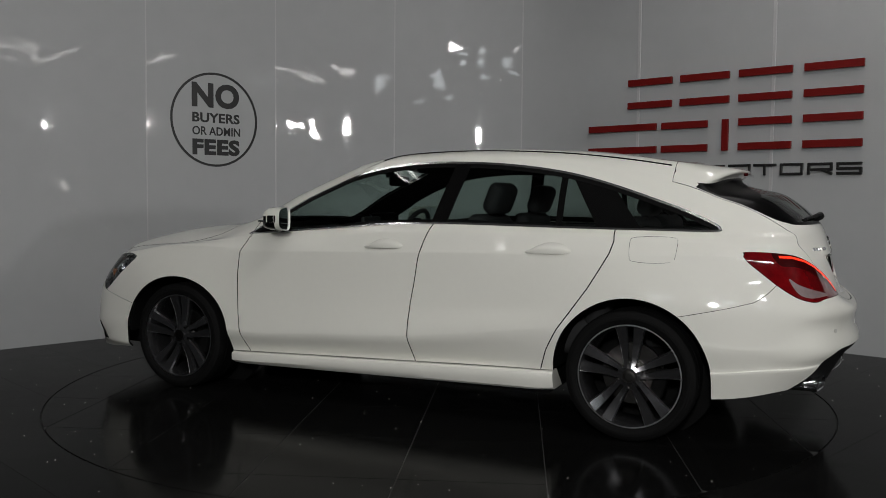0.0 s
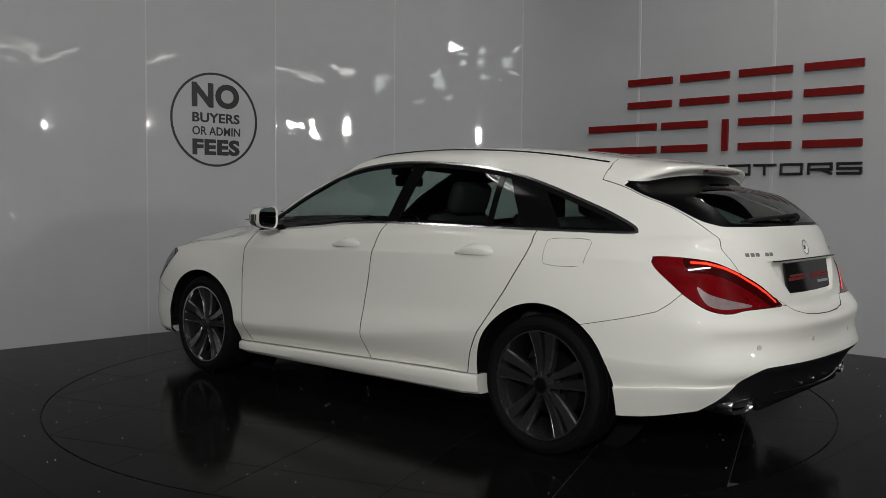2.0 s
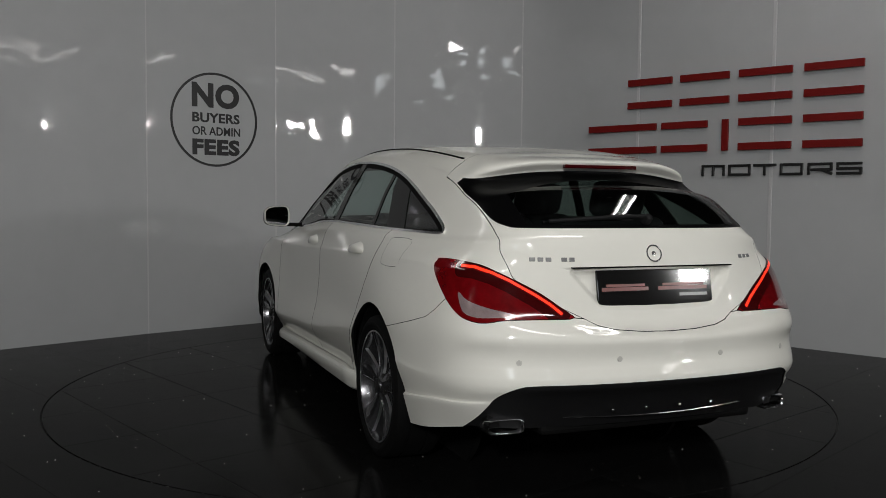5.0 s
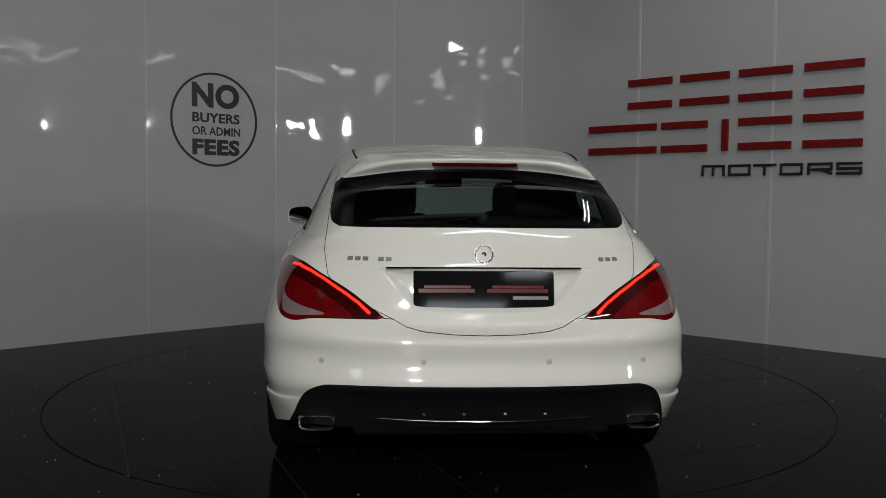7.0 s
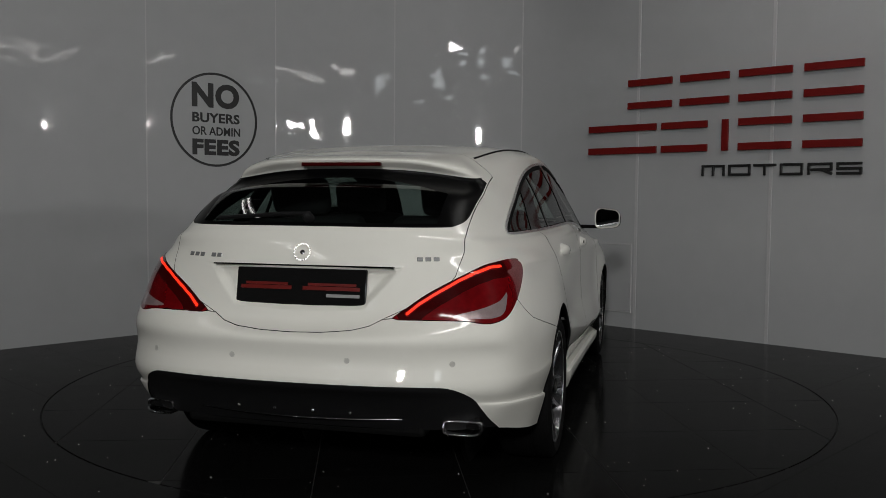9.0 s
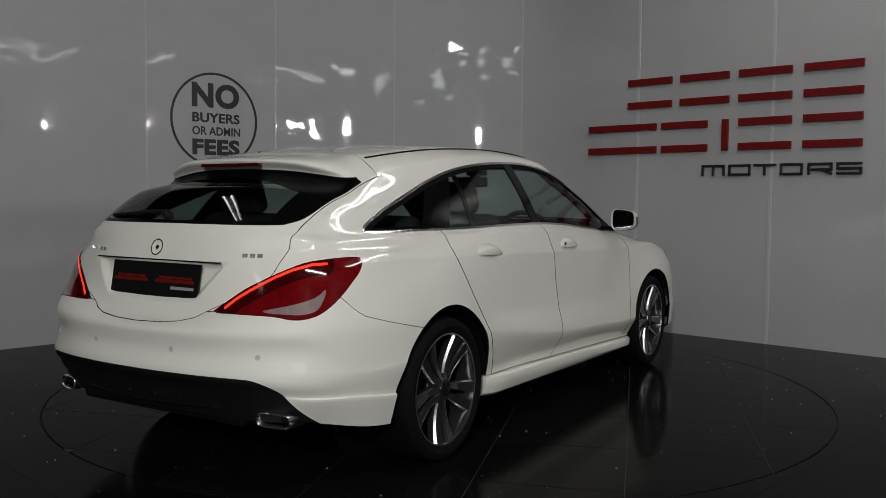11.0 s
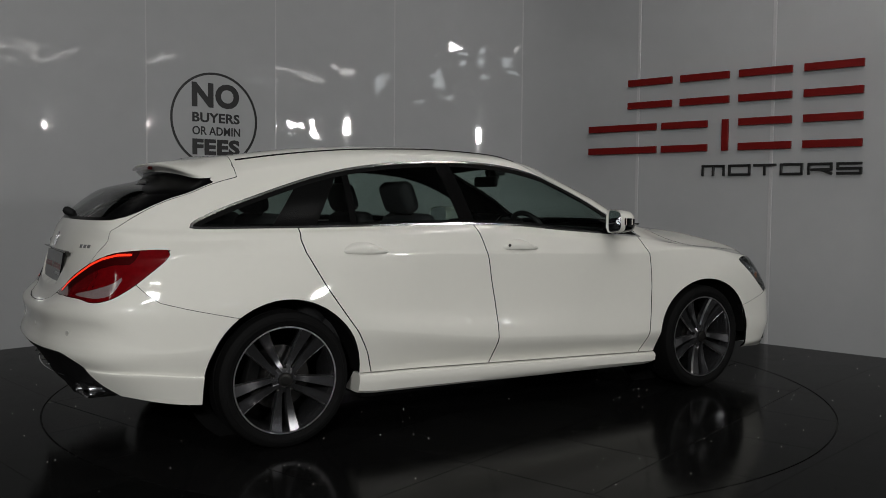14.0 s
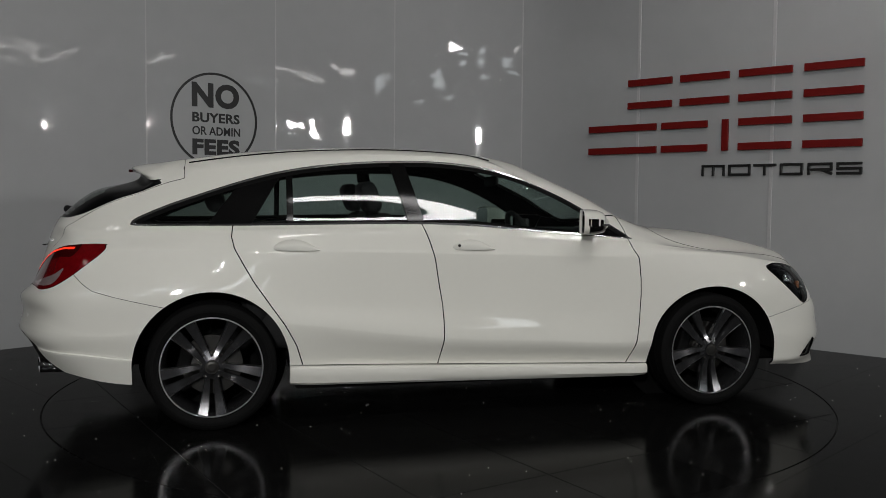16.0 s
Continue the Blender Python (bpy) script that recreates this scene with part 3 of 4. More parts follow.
def body_net():
    rings = np.array(ring_set())
    full = np.concatenate([(rings * (1, -1, 1))[:, 3:0:-1], rings, (rings * (1, -1, 1))[:, -2:-5:-1]], 1)
    chord = np.linalg.norm(np.diff(full[[1, 3, 7, 9]], axis=1), axis=2).mean(0)
    knots = np.r_[0, np.cumsum(chord)]
    at = np.concatenate([np.linspace(knots[k + 3], knots[k + 4], max(4, int(chord[k + 3] / 0.022)), endpoint=False) for k in range(17)] + [[knots[20]]])
    along = np.interp(at, knots[3:21], np.arange(18.0))
    dense = cubic(knots, full.transpose(1, 0, 2), at).transpose(1, 0, 2)
    dense = np.concatenate([dense, (dense * (1, -1, 1))[-2:-3:-1]], 0)
    rise = np.linalg.norm(np.diff(dense, axis=0), axis=2).mean(1)
    k2 = np.r_[0, np.cumsum(rise)]
    n = len(rings)
    up = np.concatenate([np.linspace(k2[k], k2[k + 1], max(3, int(rise[k] / 0.02)), endpoint=False) for k in range(n - 1)] + [[k2[n - 1]]])
    level = np.interp(up, k2[:n], np.arange(float(n)))
    grid = gentle(k2, dense, up)
    grid[-1, :, 1] = 0
    grid[:, 0, 1] = grid[:, -1, 1] = 0
    wide = np.concatenate([(grid * (1, -1, 1))[:, 1:2], grid, (grid * (1, -1, 1))[:, -2:-1]], 1)
    tall = np.concatenate([wide, (wide * (1, -1, 1))[-2:-1]], 0)
    ds, dv = np.gradient(tall, axis=1)[:, 1:-1], np.gradient(tall, axis=0)[:, 1:-1]
    normal = np.cross(ds, dv)[:-1]
    normal /= np.maximum(np.linalg.norm(normal, axis=2, keepdims=True), 1e-12)
    normal[:, 0, 1] = normal[:, -1, 1] = 0
    normal[-1, :, 1] = 0
    rows, cols = grid.shape[:2]
    s, v = np.meshgrid(along, level)
    co = np.concatenate([grid, normal, s[..., None], v[..., None]], 2).reshape(-1, 8)
    i = np.arange(rows * cols).reshape(rows, cols)
    a, b, c, d = i[:-1, :-1].ravel(), i[:-1, 1:].ravel(), i[1:, 1:].ravel(), i[1:, :-1].ravel()
    return Skin(co, np.vstack([np.stack([a, b, c], 1), np.stack([a, c, d], 1)]))


# Outlines on the body: side view (x, z), rear view (y, z), round the tail corner (q, z), from above (x, y).
DLO = smooth_outline([(-1.712, .998), (-1.45, .999), (-1.253, 1.000), (-.955, 1.004), (-.584, 1.010), (-.29, 1.011), (.016, .999), (.25, .978), (.493, .960), (.70, .943), (.868, .932), (.885, .938), (.78, 1.010), (.643, 1.085), (.525, 1.151), (.36, 1.225), (.21, 1.282), (.062, 1.318), (-.098, 1.337), (-.254, 1.345), (-.408, 1.343), (-.56, 1.337), (-.709, 1.325), (-.856, 1.307), (-1.003, 1.281), (-1.146, 1.245), (-1.285, 1.202), (-1.422, 1.155), (-1.557, 1.107), (-1.662, 1.062), (-1.718, 1.034), (-1.737, 1.013)], 4)
REAR_SCREEN = smooth_outline([(-.46, 1.036), (0, 1.037), (.48, 1.036), (.55, 1.044), (.578, 1.072), (.582, 1.15), (.574, 1.232), (.54, 1.246), (.30, 1.262), (0, 1.268), (-.30, 1.262)], 5)
TAIL_LAMP = smooth_outline([(-.304, .900), (-.290, .866), (-.235, .82), (-.155, .762), (-.06, .715), (.03, .697), (.10, .696), (.186, .706), (.334, .709), (.48, .708), (.493, .712), (.418, .752), (.313, .804), (.166, .857), (.03, .895), (-.08, .908), (-.2, .914), (-.29, .912)], 5)
TAILGATE = [(0, .657), (.12, .660), (.225, .669), (.287, .684), (.335, .71), (.42, .75), (.50, .80), (.55, .83), (.574, .86), (.592, .95), (.586, 1.03), (.586, 1.09), (.587, 1.16), (.580, 1.255), (.515, 1.30), (.50, 1.345), (.49, 1.6), (-.2, 1.6), (-.2, .657)]
BUMPER = [(-.95, .595), (-.684, .614), (-.435, .664), (-.30, .694), (-.23, .73), (-.17, .77), (.0, .75), (.30, .73), (.49, .712), (.55, .706), (.60, .690), (.665, .674), (.80, .664), (.95, .659), (1.4, .659), (1.4, 0), (-.95, 0)]
DIFFUSER = smooth_outline([(.76, .18), (.735, .27), (.70, .345), (.675, .40), (.65, .437), (.61, .463), (.547, .478), (.30, .482), (0, .482), (-.3, .482), (-.5, .3), (0, .15), (.5, .12)], 6)
FRONT_DOOR = [(.868, .94), (.876, .886), (.905, .832), (.915, .72), (.915, .638), (.902, .483), (.887, .39), (.848, .262), (.846, .20), (-.23, .20), (-.215, .29), (-.196, .42), (-.194, .52), (-.199, .60), (-.219, .716), (-.237, .833), (-.262, .92), (-.298, 1.015), (-.298, 1.06), (.868, 1.06)]
REAR_DOOR = [(-.298, 1.06), (-.294, 1.015), (-.258, .92), (-.233, .833), (-.215, .716), (-.195, .60), (-.190, .52), (-.192, .42), (-.211, .29), (-.23, .20), (-.91, .20), (-.915, .314), (-.946, .414), (-1.001, .515), (-1.070, .612), (-1.151, .728), (-1.205, .822), (-1.243, .892), (-1.258, .95), (-1.252, 1.0), (-1.25, 1.06)]
BONNET = smooth_outline([(2.17, 0), (2.15, .36), (2.07, .55), (1.93, .645), (1.80, .672), (1.60, .69), (1.41, .695), (1.25, .685), (1.16, .665), (1.10, .60), (1.12, .45), (1.15, .25), (1.165, 0), (1.15, -.25), (2.15, -.36)], 5)
HEAD_LAMP = smooth_outline([(1.70, .772), (1.725, .788), (1.79, .795), (1.90, .778), (1.99, .742), (2.025, .685), (2.01, .60), (1.968, .566), (1.93, .58), (1.85, .645), (1.77, .71)], 5)
INTAKE = [(1.935, .25), (1.985, .30), (2.045, .355), (2.075, .36), (2.085, .29), (2.06, .25)]
FLAP = smooth_outline([(-1.333, .95), (-1.338, .875), (-1.355, .858), (-1.44, .852), (-1.53, .858), (-1.548, .875), (-1.553, .95), (-1.535, .972), (-1.44, .976), (-1.35, .970)], 4)


def arch(skin, x0, rx, top):
    """Signed distance outside a wheel arch."""
    x, y, z = skin.co[:, 0] - x0, skin.co[:, 1], skin.co[:, 2] - 0.315
    rz = top - 0.315
    r = np.where(z > 0, np.hypot(x / rx, z / rz), np.abs(x) / rx)
    return np.where(y > 0.45, (r - 1) * rx, 0.5)


def cut_body():
    """Cuts the left half of the body into its panels."""
    out = {}
    skin = body_net()
    skin, _ = skin.cut(arch(skin, -1.352, 0.374, 0.686))
    skin, _ = skin.cut(arch(skin, 1.356, 0.386, 0.674))
    c = skin.co
    low = 0.282 - 0.029 * c[:, 0] - c[:, 2]
    _, skin = skin.cut(np.minimum(np.minimum(low, 1.2 - np.abs(c[:, 0])), c[:, 1] - 0.4))

    def take(name, keep, gap=0.0027):
        nonlocal skin
        got, rest = skin.cut(keep(skin.co))
        out[name] = got
        skin = rest
        if gap:
            out[name], _ = got.cut(keep(got.co) - gap)
            _, skin = skin.cut(keep(skin.co) + gap)

    side = lambda c, line: np.where(c[:, 1] > 0.4, inside(c[:, 0], c[:, 2], line), -0.5)
    back = lambda c, line, x: np.where(c[:, 0] < x, inside(c[:, 1], c[:, 2], line), -0.5)
    corner = lambda c, line: np.where(c[:, 0] < -1.5, inside(-(c[:, 0] + 2.07) - (c[:, 1] - 0.69), c[:, 2], line), -0.5)
    take("dlo", lambda c: side(c, DLO), 0)
    take("windscreen", lambda c: np.minimum(np.minimum(2.95 - c[:, 6], c[:, 7] - 11.1), 13.85 - c[:, 7]) * 0.1, 0)
    take("rear_screen", lambda c: np.minimum(back(c, REAR_SCREEN, -1.6), (13.0 - c[:, 7]) * 0.05), 0)
    take("tail_lamp", lambda c: corner(c, TAIL_LAMP), 0.001)
    take("tailgate", lambda c: np.minimum(back(c, TAILGATE, -1.3), -1.49 - c[:, 0]), 0.0012)
    take("rear_bumper", lambda c: corner(c, BUMPER), 0.0012)
    out["diffuser"], out["rear_bumper"] = out["rear_bumper"].cut(back(out["rear_bumper"].co, DIFFUSER, -1.85))
    take("front_door", lambda c: side(c, FRONT_DOOR))
    take("rear_door", lambda c: side(c, REAR_DOOR))
    take("head_lamp", lambda c: side(c, HEAD_LAMP), 0.001)
    take("bonnet", lambda c: np.where((c[:, 2] > 0.72) & (c[:, 0] > 0.95), inside(c[:, 0], c[:, 1], BONNET), -0.5), 0.003)
    take("intake", lambda c: side(c, INTAKE), 0)
    take("front_bumper", lambda c: np.minimum(np.minimum(c[:, 0] - 1.55, 0.57 + 0.25 * (c[:, 0] - 2.0) - c[:, 2]), c[:, 0] - 1.5), 0.001)
    take("front_fender", lambda c: np.minimum(np.minimum(c[:, 0] - 0.80 - 0.3 * (c[:, 2] - 0.93), 1.03 - 0.15 * (c[:, 0] - 1.0) - c[:, 2]), c[:, 0] - 0.8), 0.001)
    out["body"] = skin
    spoiler, gate = out["tailgate"].cut(out["tailgate"].co[:, 7] - 13.05)
    out["spoiler"], out["tailgate"] = spoiler, gate
    return out


def ribbon(skin, width, depth, lift, lo=-1e9, hi=1e9, inset=0.0):
    """A trim strip along the rim of a panel."""
    bm = bmesh.new()
    line = skin.loop()
    p, n = skin.co[line, :3], skin.co[line, 3:6]
    t = np.roll(p, -2, 0) - np.roll(p, 2, 0)
    t /= np.maximum(np.linalg.norm(t, axis=1, keepdims=True), 1e-9)
    b = np.cross(n, t)
    sections = [[p + b * (inset + e * width) + n * (lift + f * depth)] for e, f in ((0, 0), (0, 1), (1, 1), (1, 0))]
    q = np.stack([s[0] for s in sections], 1)
    sweep(bm, None, [[Vector(v) for v in row] for row in q], True)
    return bm


def facing(skin):
    """Fresh normals from the triangles."""
    co, t = skin.co.copy(), skin.tri
    f = np.cross(co[t[:, 1], :3] - co[t[:, 0], :3], co[t[:, 2], :3] - co[t[:, 0], :3])
    n = np.zeros((len(co), 3))
    for k in range(3):
        np.add.at(n, t[:, k], f)
    n[np.abs(co[:, 1]) < 1e-5, 1] = 0
    co[:, 3:6] = n / np.maximum(np.linalg.norm(n, axis=1, keepdims=True), 1e-12)
    return Skin(co, t)


def from_line(c, line):
    """Distance of points round the tail corner from a line of (q, z)."""
    q = np.stack([-(c[:, 0] + 2.07) - (c[:, 1] - 0.69), c[:, 2]], 1)
    best = np.full(len(q), 1e9)
    for a, b in zip(np.array(line)[:-1], np.array(line)[1:]):
        d = b - a
        t = np.clip(((q - a) @ d) / (d @ d), 0, 1)
        best = np.minimum(best, np.hypot(*(q - a - t[:, None] * d).T))
    return best


def spot(skin, axes, u, v):
    """Place and normal of the skin nearest to (u, v) in two of its axes."""
    k = np.argsort(np.hypot(skin.co[:, axes[0]] - u, skin.co[:, axes[1]] - v))[:3]
    row = skin.co[k].mean(0)
    row[axes[0]], row[axes[1]] = u, v
    return Vector(row[:3]), Vector(row[3:6]).normalized()


def seat(parent, x, y, back=0.40, wide=0.48, name="seat"):
    group = part_of(name, bpy.data.meshes.new(name), FABRIC, parent)
    bm = bmesh.new()
    box(bm, (x - 0.02, y - wide / 2, 0.36), (x + 0.50, y + wide / 2, 0.56), bevel=0.05, segments=3)
    lean = Matrix.Translation((x, y, 0.5)) @ pose(0, 0, 0, 0, -20)
    box(bm, (-0.07, -wide / 2, 0.0), (0.05, wide / 2, 0.60), lean, bevel=0.05, segments=3)
    bm.to_mesh(group.data)
    bm.free()
    group.data.shade_smooth()
    bm = bmesh.new()
    box(bm, (-0.065, -0.145, 0.61), (0.03, 0.145, 0.79), lean, bevel=0.045, segments=3)
    for dy in (-0.06, 0.06):
        box(bm, (-0.015, dy - 0.006, 0.58), (-0.003, dy + 0.006, 0.66), lean)
    part("headrest", bm, FABRIC, group, smooth=True)


def wheel(parent, x, side):
    """A tyre on a dark five-twin-spoke alloy rim, with brake disc and bolts."""
    w = part_of("wheel", bpy.data.meshes.new("wheel"), ALLOY, parent, "dark five twin-spoke alloy wheel")
    w.matrix_basis = pose(x, 0.752 * side, 0.315, -90 * side)
    bm = bmesh.new()
    lathe(bm, [(0.2465, 0.100), (0.2465, 0.107), (0.240, 0.107), (0.236, 0.094), (0.226, 0.060), (0.218, -0.06), (0.236, -0.10), (0.2465, -0.10)], 72, closed=True)
    bm.to_mesh(w.data)
    bm.free()
    w.data.shade_smooth()
    w.data.set_sharp_from_angle(angle=radians(35))
    bm = bmesh.new()
    lathe(bm, [(0.244, -0.098), (0.252, -0.110), (0.272, -0.116), (0.294, -0.113), (0.308, -0.102), (0.3135, -0.085), (0.315, -0.05), (0.315, -0.046), (0.309, -0.045), (0.309, -0.037), (0.315, -0.036), (0.315, 0.036), (0.309, 0.037), (0.309, 0.045), (0.315, 0.046), (0.315, 0.05), (0.3135, 0.085), (0.308, 0.102), (0.294, 0.113), (0.285, 0.1145), (0.283, 0.117), (0.272, 0.117), (0.270, 0.1155), (0.258, 0.113), (0.252, 0.110), (0.2475, 0.100)], 96)
    part("tyre", bm, TYRE, w, "black rubber tyre", smooth=30)
    bm = bmesh.new()
    lathe(bm, [(0.2400, 0.1072), (0.2468, 0.1072), (0.2468, 0.1085), (0.2400, 0.1085)], 72, closed=True)
    part("rim_edge", bm, MACHINED, w, "bright machined rim edge")
    def blade(f):
        """Radius, middle, half width and face height of one blade at f from hub to rim."""
        return 0.035 + 0.205 * f, 0.0175 + 0.027 * f ** 1.2, 0.0115 + 0.0195 * f ** 1.15, 0.091 + 0.012 * f - 0.016 * math.sin(math.pi * f ** 0.8)

    for k in range(5):
        turn = pose(0, 0, 0, 0, 0, -90 + 72 * k)
        for lean in (-1, 1):
            bm = bmesh.new()
            sections = []
            for f in np.linspace(0, 1, 8):
                x_out, off, half, face = blade(f)
                pts = ((-half * 0.8, face - 0.045), (half * 0.8, face - 0.045), (half, face - 0.012), (half * 0.80, face - 0.001), (-half * 0.80, face + 0.003), (-half, face - 0.010))
                sections.append([turn @ Vector((x_out, lean * (off + u), z)) for u, z in pts])
            sweep(bm, None, sections)
            spoke = part("spoke", bm, ALLOY, w, smooth=20)
            # bright machined outer flank of the blade
            bm = bmesh.new()
            sections = []
            for f in np.linspace(0.12, 0.98, 8):
                x_out, off, half, face = blade(f)
                sections.append([turn @ Vector((x_out, lean * (off + u), z)) for u, z in ((half * 0.80, face - 0.0012), (half * 0.84, face - 0.0002), (half + 0.0012, face - 0.011), (half + 0.0002, face - 0.013))])
            sweep(bm, None, sections)
            part("spoke_edge", bm, MACHINED, spoke, "bright machined spoke edge")
    bm = bmesh.new()
    lathe(bm, [(0.0, 0.100), (0.022, 0.100), (0.030, 0.097), (0.033, 0.090), (0.060, 0.080), (0.062, 0.04), (0.0, 0.04)], 40)
    part("hub", bm, ALLOY, w, smooth=30)
    bm = bmesh.new()
    lathe(bm, [(0.0275, 0.098), (0.0335, 0.0985), (0.0335, 0.1035), (0.0275, 0.1035)], 36, closed=True)
    lathe(bm, [(0.0, 0.1025), (0.018, 0.1025), (0.0275, 0.101), (0.0275, 0.098)], 36)
    part("hub_cap", bm, STEEL, w, "dull steel hub cap")
    for k in range(5):
        a = radians(-54 + 72 * k)
        bm = bmesh.new()
        lathe(bm, [(0.0, 0.074), (0.007, 0.076), (0.0095, 0.076), (0.0095, 0.06), (0.014, 0.06), (0.014, 0.05)], 10, pose(0.052 * math.cos(a), 0.052 * math.sin(a), 0.012))
        part("bolt", bm, STEEL, w, "steel wheel bolt")
    bm = bmesh.new()
    lathe(bm, [(0.06, 0.012), (0.148, 0.012), (0.148, -0.012), (0.06, -0.012)], 48, closed=True)
    lathe(bm, [(0.0, 0.04), (0.07, 0.04), (0.07, -0.012), (0, -0.012)], 32)
    part("brake_disc", bm, STEEL, w, "steel brake disc", smooth=30)
    bm = bmesh.new()
    box(bm, (0.10, -0.07, -0.03), (0.165, 0.07, 0.035), pose(0, 0, 0, 0, 0, 165), bevel=0.012)
    part("brake_caliper", bm, LINER_AND_SHADE, w)
    return w


def build_car():
    car = thing("estate_car", "white estate car with dark alloy wheels on a turntable", "car")
    half = cut_body()
    both = {k: half[k].with_twin() for k in ("body", "windscreen", "rear_screen", "spoiler", "rear_bumper", "diffuser", "bonnet", "front_bumper")}
    # roof, pillars and rear wings
    flap_skin, rest = half["body"].cut(np.where(half["body"].co[:, 1] > 0.4, inside(half["body"].co[:, 0], half["body"].co[:, 2], FLAP), -0.5))
    flap_skin = flap_skin.cut(inside(flap_skin.co[:, 0], flap_skin.co[:, 2], FLAP) - 0.0016)[0]
    right = half["body"].mirrored()
    shell = Skin(np.vstack([rest.co, right.co]), np.vstack([rest.tri, right.tri + len(rest.co)]))
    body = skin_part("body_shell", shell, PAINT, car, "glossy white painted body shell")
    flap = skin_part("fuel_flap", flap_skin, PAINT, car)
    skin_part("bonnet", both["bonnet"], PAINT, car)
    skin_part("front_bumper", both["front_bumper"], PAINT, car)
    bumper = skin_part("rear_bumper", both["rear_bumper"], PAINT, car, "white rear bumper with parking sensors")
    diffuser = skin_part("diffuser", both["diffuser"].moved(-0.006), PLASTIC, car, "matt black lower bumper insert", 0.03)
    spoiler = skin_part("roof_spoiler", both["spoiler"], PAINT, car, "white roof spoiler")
    screen = skin_part("windscreen", both["windscreen"].moved(-0.003), FRONT_GLASS, car, "tinted windscreen", 0)
    edge = lambda s: np.minimum(np.minimum((1.232 - 0.07 * s.co[:, 1] ** 2 * 4) - s.co[:, 2], 0.485 - np.abs(s.co[:, 1])), s.co[:, 2] - 1.052)
    clear_part, border = half["rear_screen"].cut(edge(half["rear_screen"]))
    back = skin_part("rear_window", clear_part.with_twin().moved(-0.003), REAR_GLASS, car, "dark tinted rear window", 0)
    skin_part("window_border", border.with_twin().moved(-0.003), PRINT, back, "black printed window border", 0)
    for ob in (screen, back):
        ob.visible_shadow = False
    # tailgate with the sunken plate bay
    gate = half["tailgate"].finer()
    bay = smooth_outline([(-.40, .893), (0, .896), (.40, .893), (.375, .875), (.33, .82), (.28, .765), (.245, .738), (.12, .728), (0, .726), (-.245, .738), (-.33, .82)], 6)
    for edge in (0.0, 0.006, 0.014, 0.024, 0.034):
        a, b = gate.cut(np.where(gate.co[:, 2] < 0.92, inside(gate.co[:, 1], gate.co[:, 2], bay), -0.5) - edge)
        gate = Skin(np.vstack([a.co, b.co]), np.vstack([a.tri, b.tri + len(a.co)]))
        key = np.round(gate.co[:, :3], 6)
        _, first, back_to = np.unique(key, axis=0, return_index=True, return_inverse=True)
        gate = Skin(gate.co[first], back_to.ravel()[gate.tri])
    d = np.clip(np.where(gate.co[:, 2] < 0.92, inside(gate.co[:, 1], gate.co[:, 2], bay), -0.5) / 0.034, 0, 1)
    gate.co[:, 0] += 0.026 * d * d * (3 - 2 * d)
    gate = facing(gate)
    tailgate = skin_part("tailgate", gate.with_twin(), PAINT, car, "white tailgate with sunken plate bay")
    plate = part_of("number_plate", bpy.data.meshes.new("number_plate"), PLATE, tailgate, "gloss black dealer plate")
    bm = bmesh.new()
    box(bm, (-0.006, -0.259, -0.0735), (0.006, 0.259, 0.0735), bevel=0.004)
    bm.to_mesh(plate.data)
    bm.free()
    plate.matrix_basis = pose(-2.208, 0, 0.808, 0, 9.5)
    for lo, hi, z, h, mat in ((0.035, 0.24, 0.0, 0.007, PLATE_RED), (0.05, 0.22, 0.014, 0.005, PLATE_RED), (-0.235, -0.01, 0.0, 0.007, PLATE_RED), (-0.22, -0.03, 0.014, 0.005, PLATE_RED), (-0.235, -0.105, -0.026, 0.006, PLATE_GREY)):
        bm = bmesh.new()
        box(bm, (-0.0072, lo, z - h), (-0.0055, hi, z + h))
        part("plate_print", bm, mat, plate)
    # Black strip painting in the shade under the plate bay's upper ledge.
    bm = bmesh.new()
    box(bm, (-2.208, -0.36, 0.889), (-2.190, 0.36, 0.8945), bevel=0.002)
    part("handle_strip", bm, TRIM, tailgate, "dark shadow strip over plate bay")
    place, n = spot(gate, (1, 2), 0.0, 0.940)
    aim = n.to_track_quat("Z", "Y").to_matrix().to_4x4()
    bm = bmesh.new()
    lathe(bm, [(0.0290, 0.0), (0.0345, 0.0), (0.0345, 0.006), (0.0290, 0.006)], 48, Matrix.Translation(place) @ aim, closed=True)
    lathe(bm, [(0.0, 0.005), (0.009, 0.004), (0.010, 0.0)], 24, Matrix.Translation(place) @ aim)
    part("badge", bm, CHROME, tailgate, "round chrome badge", smooth=30)
    for y0, y1, count in ((0.335, 0.505, 6), (-0.43, -0.515, 3)):
        for k in range(count):
            y = y0 + (y1 - y0) * (k + 0.5) / count
            if count == 6 and k == 2:
                continue
            place, n = spot(gate, (1, 2), abs(y), 0.921)
            bm = bmesh.new()
            box(bm, (-0.011, -0.008, 0), (0.011, 0.008, 0.004), Matrix.Translation((place.x, math.copysign(place.y, y), place.z)) @ Vector((n.x, math.copysign(n.y, y), n.z)).to_track_quat("Z", "Y").to_matrix().to_4x4(), bevel=0.002)
            part("badge_bar", bm, SILVER, tailgate, "small silver badge bar")
    # wiper
    bm = bmesh.new()
    lathe(bm, [(0, 0.0), (0.02, 0.0), (0.02, 0.03), (0.012, 0.042), (0, 0.045)], 20, pose(-2.125, 0.0, 1.062, 0, -62))
    tube(bm, [(-2.155, 0.0, 1.083), (-2.140, 0.10, 1.082), (-2.118, 0.25, 1.072), (-2.09, 0.40, 1.062)], 0.008)
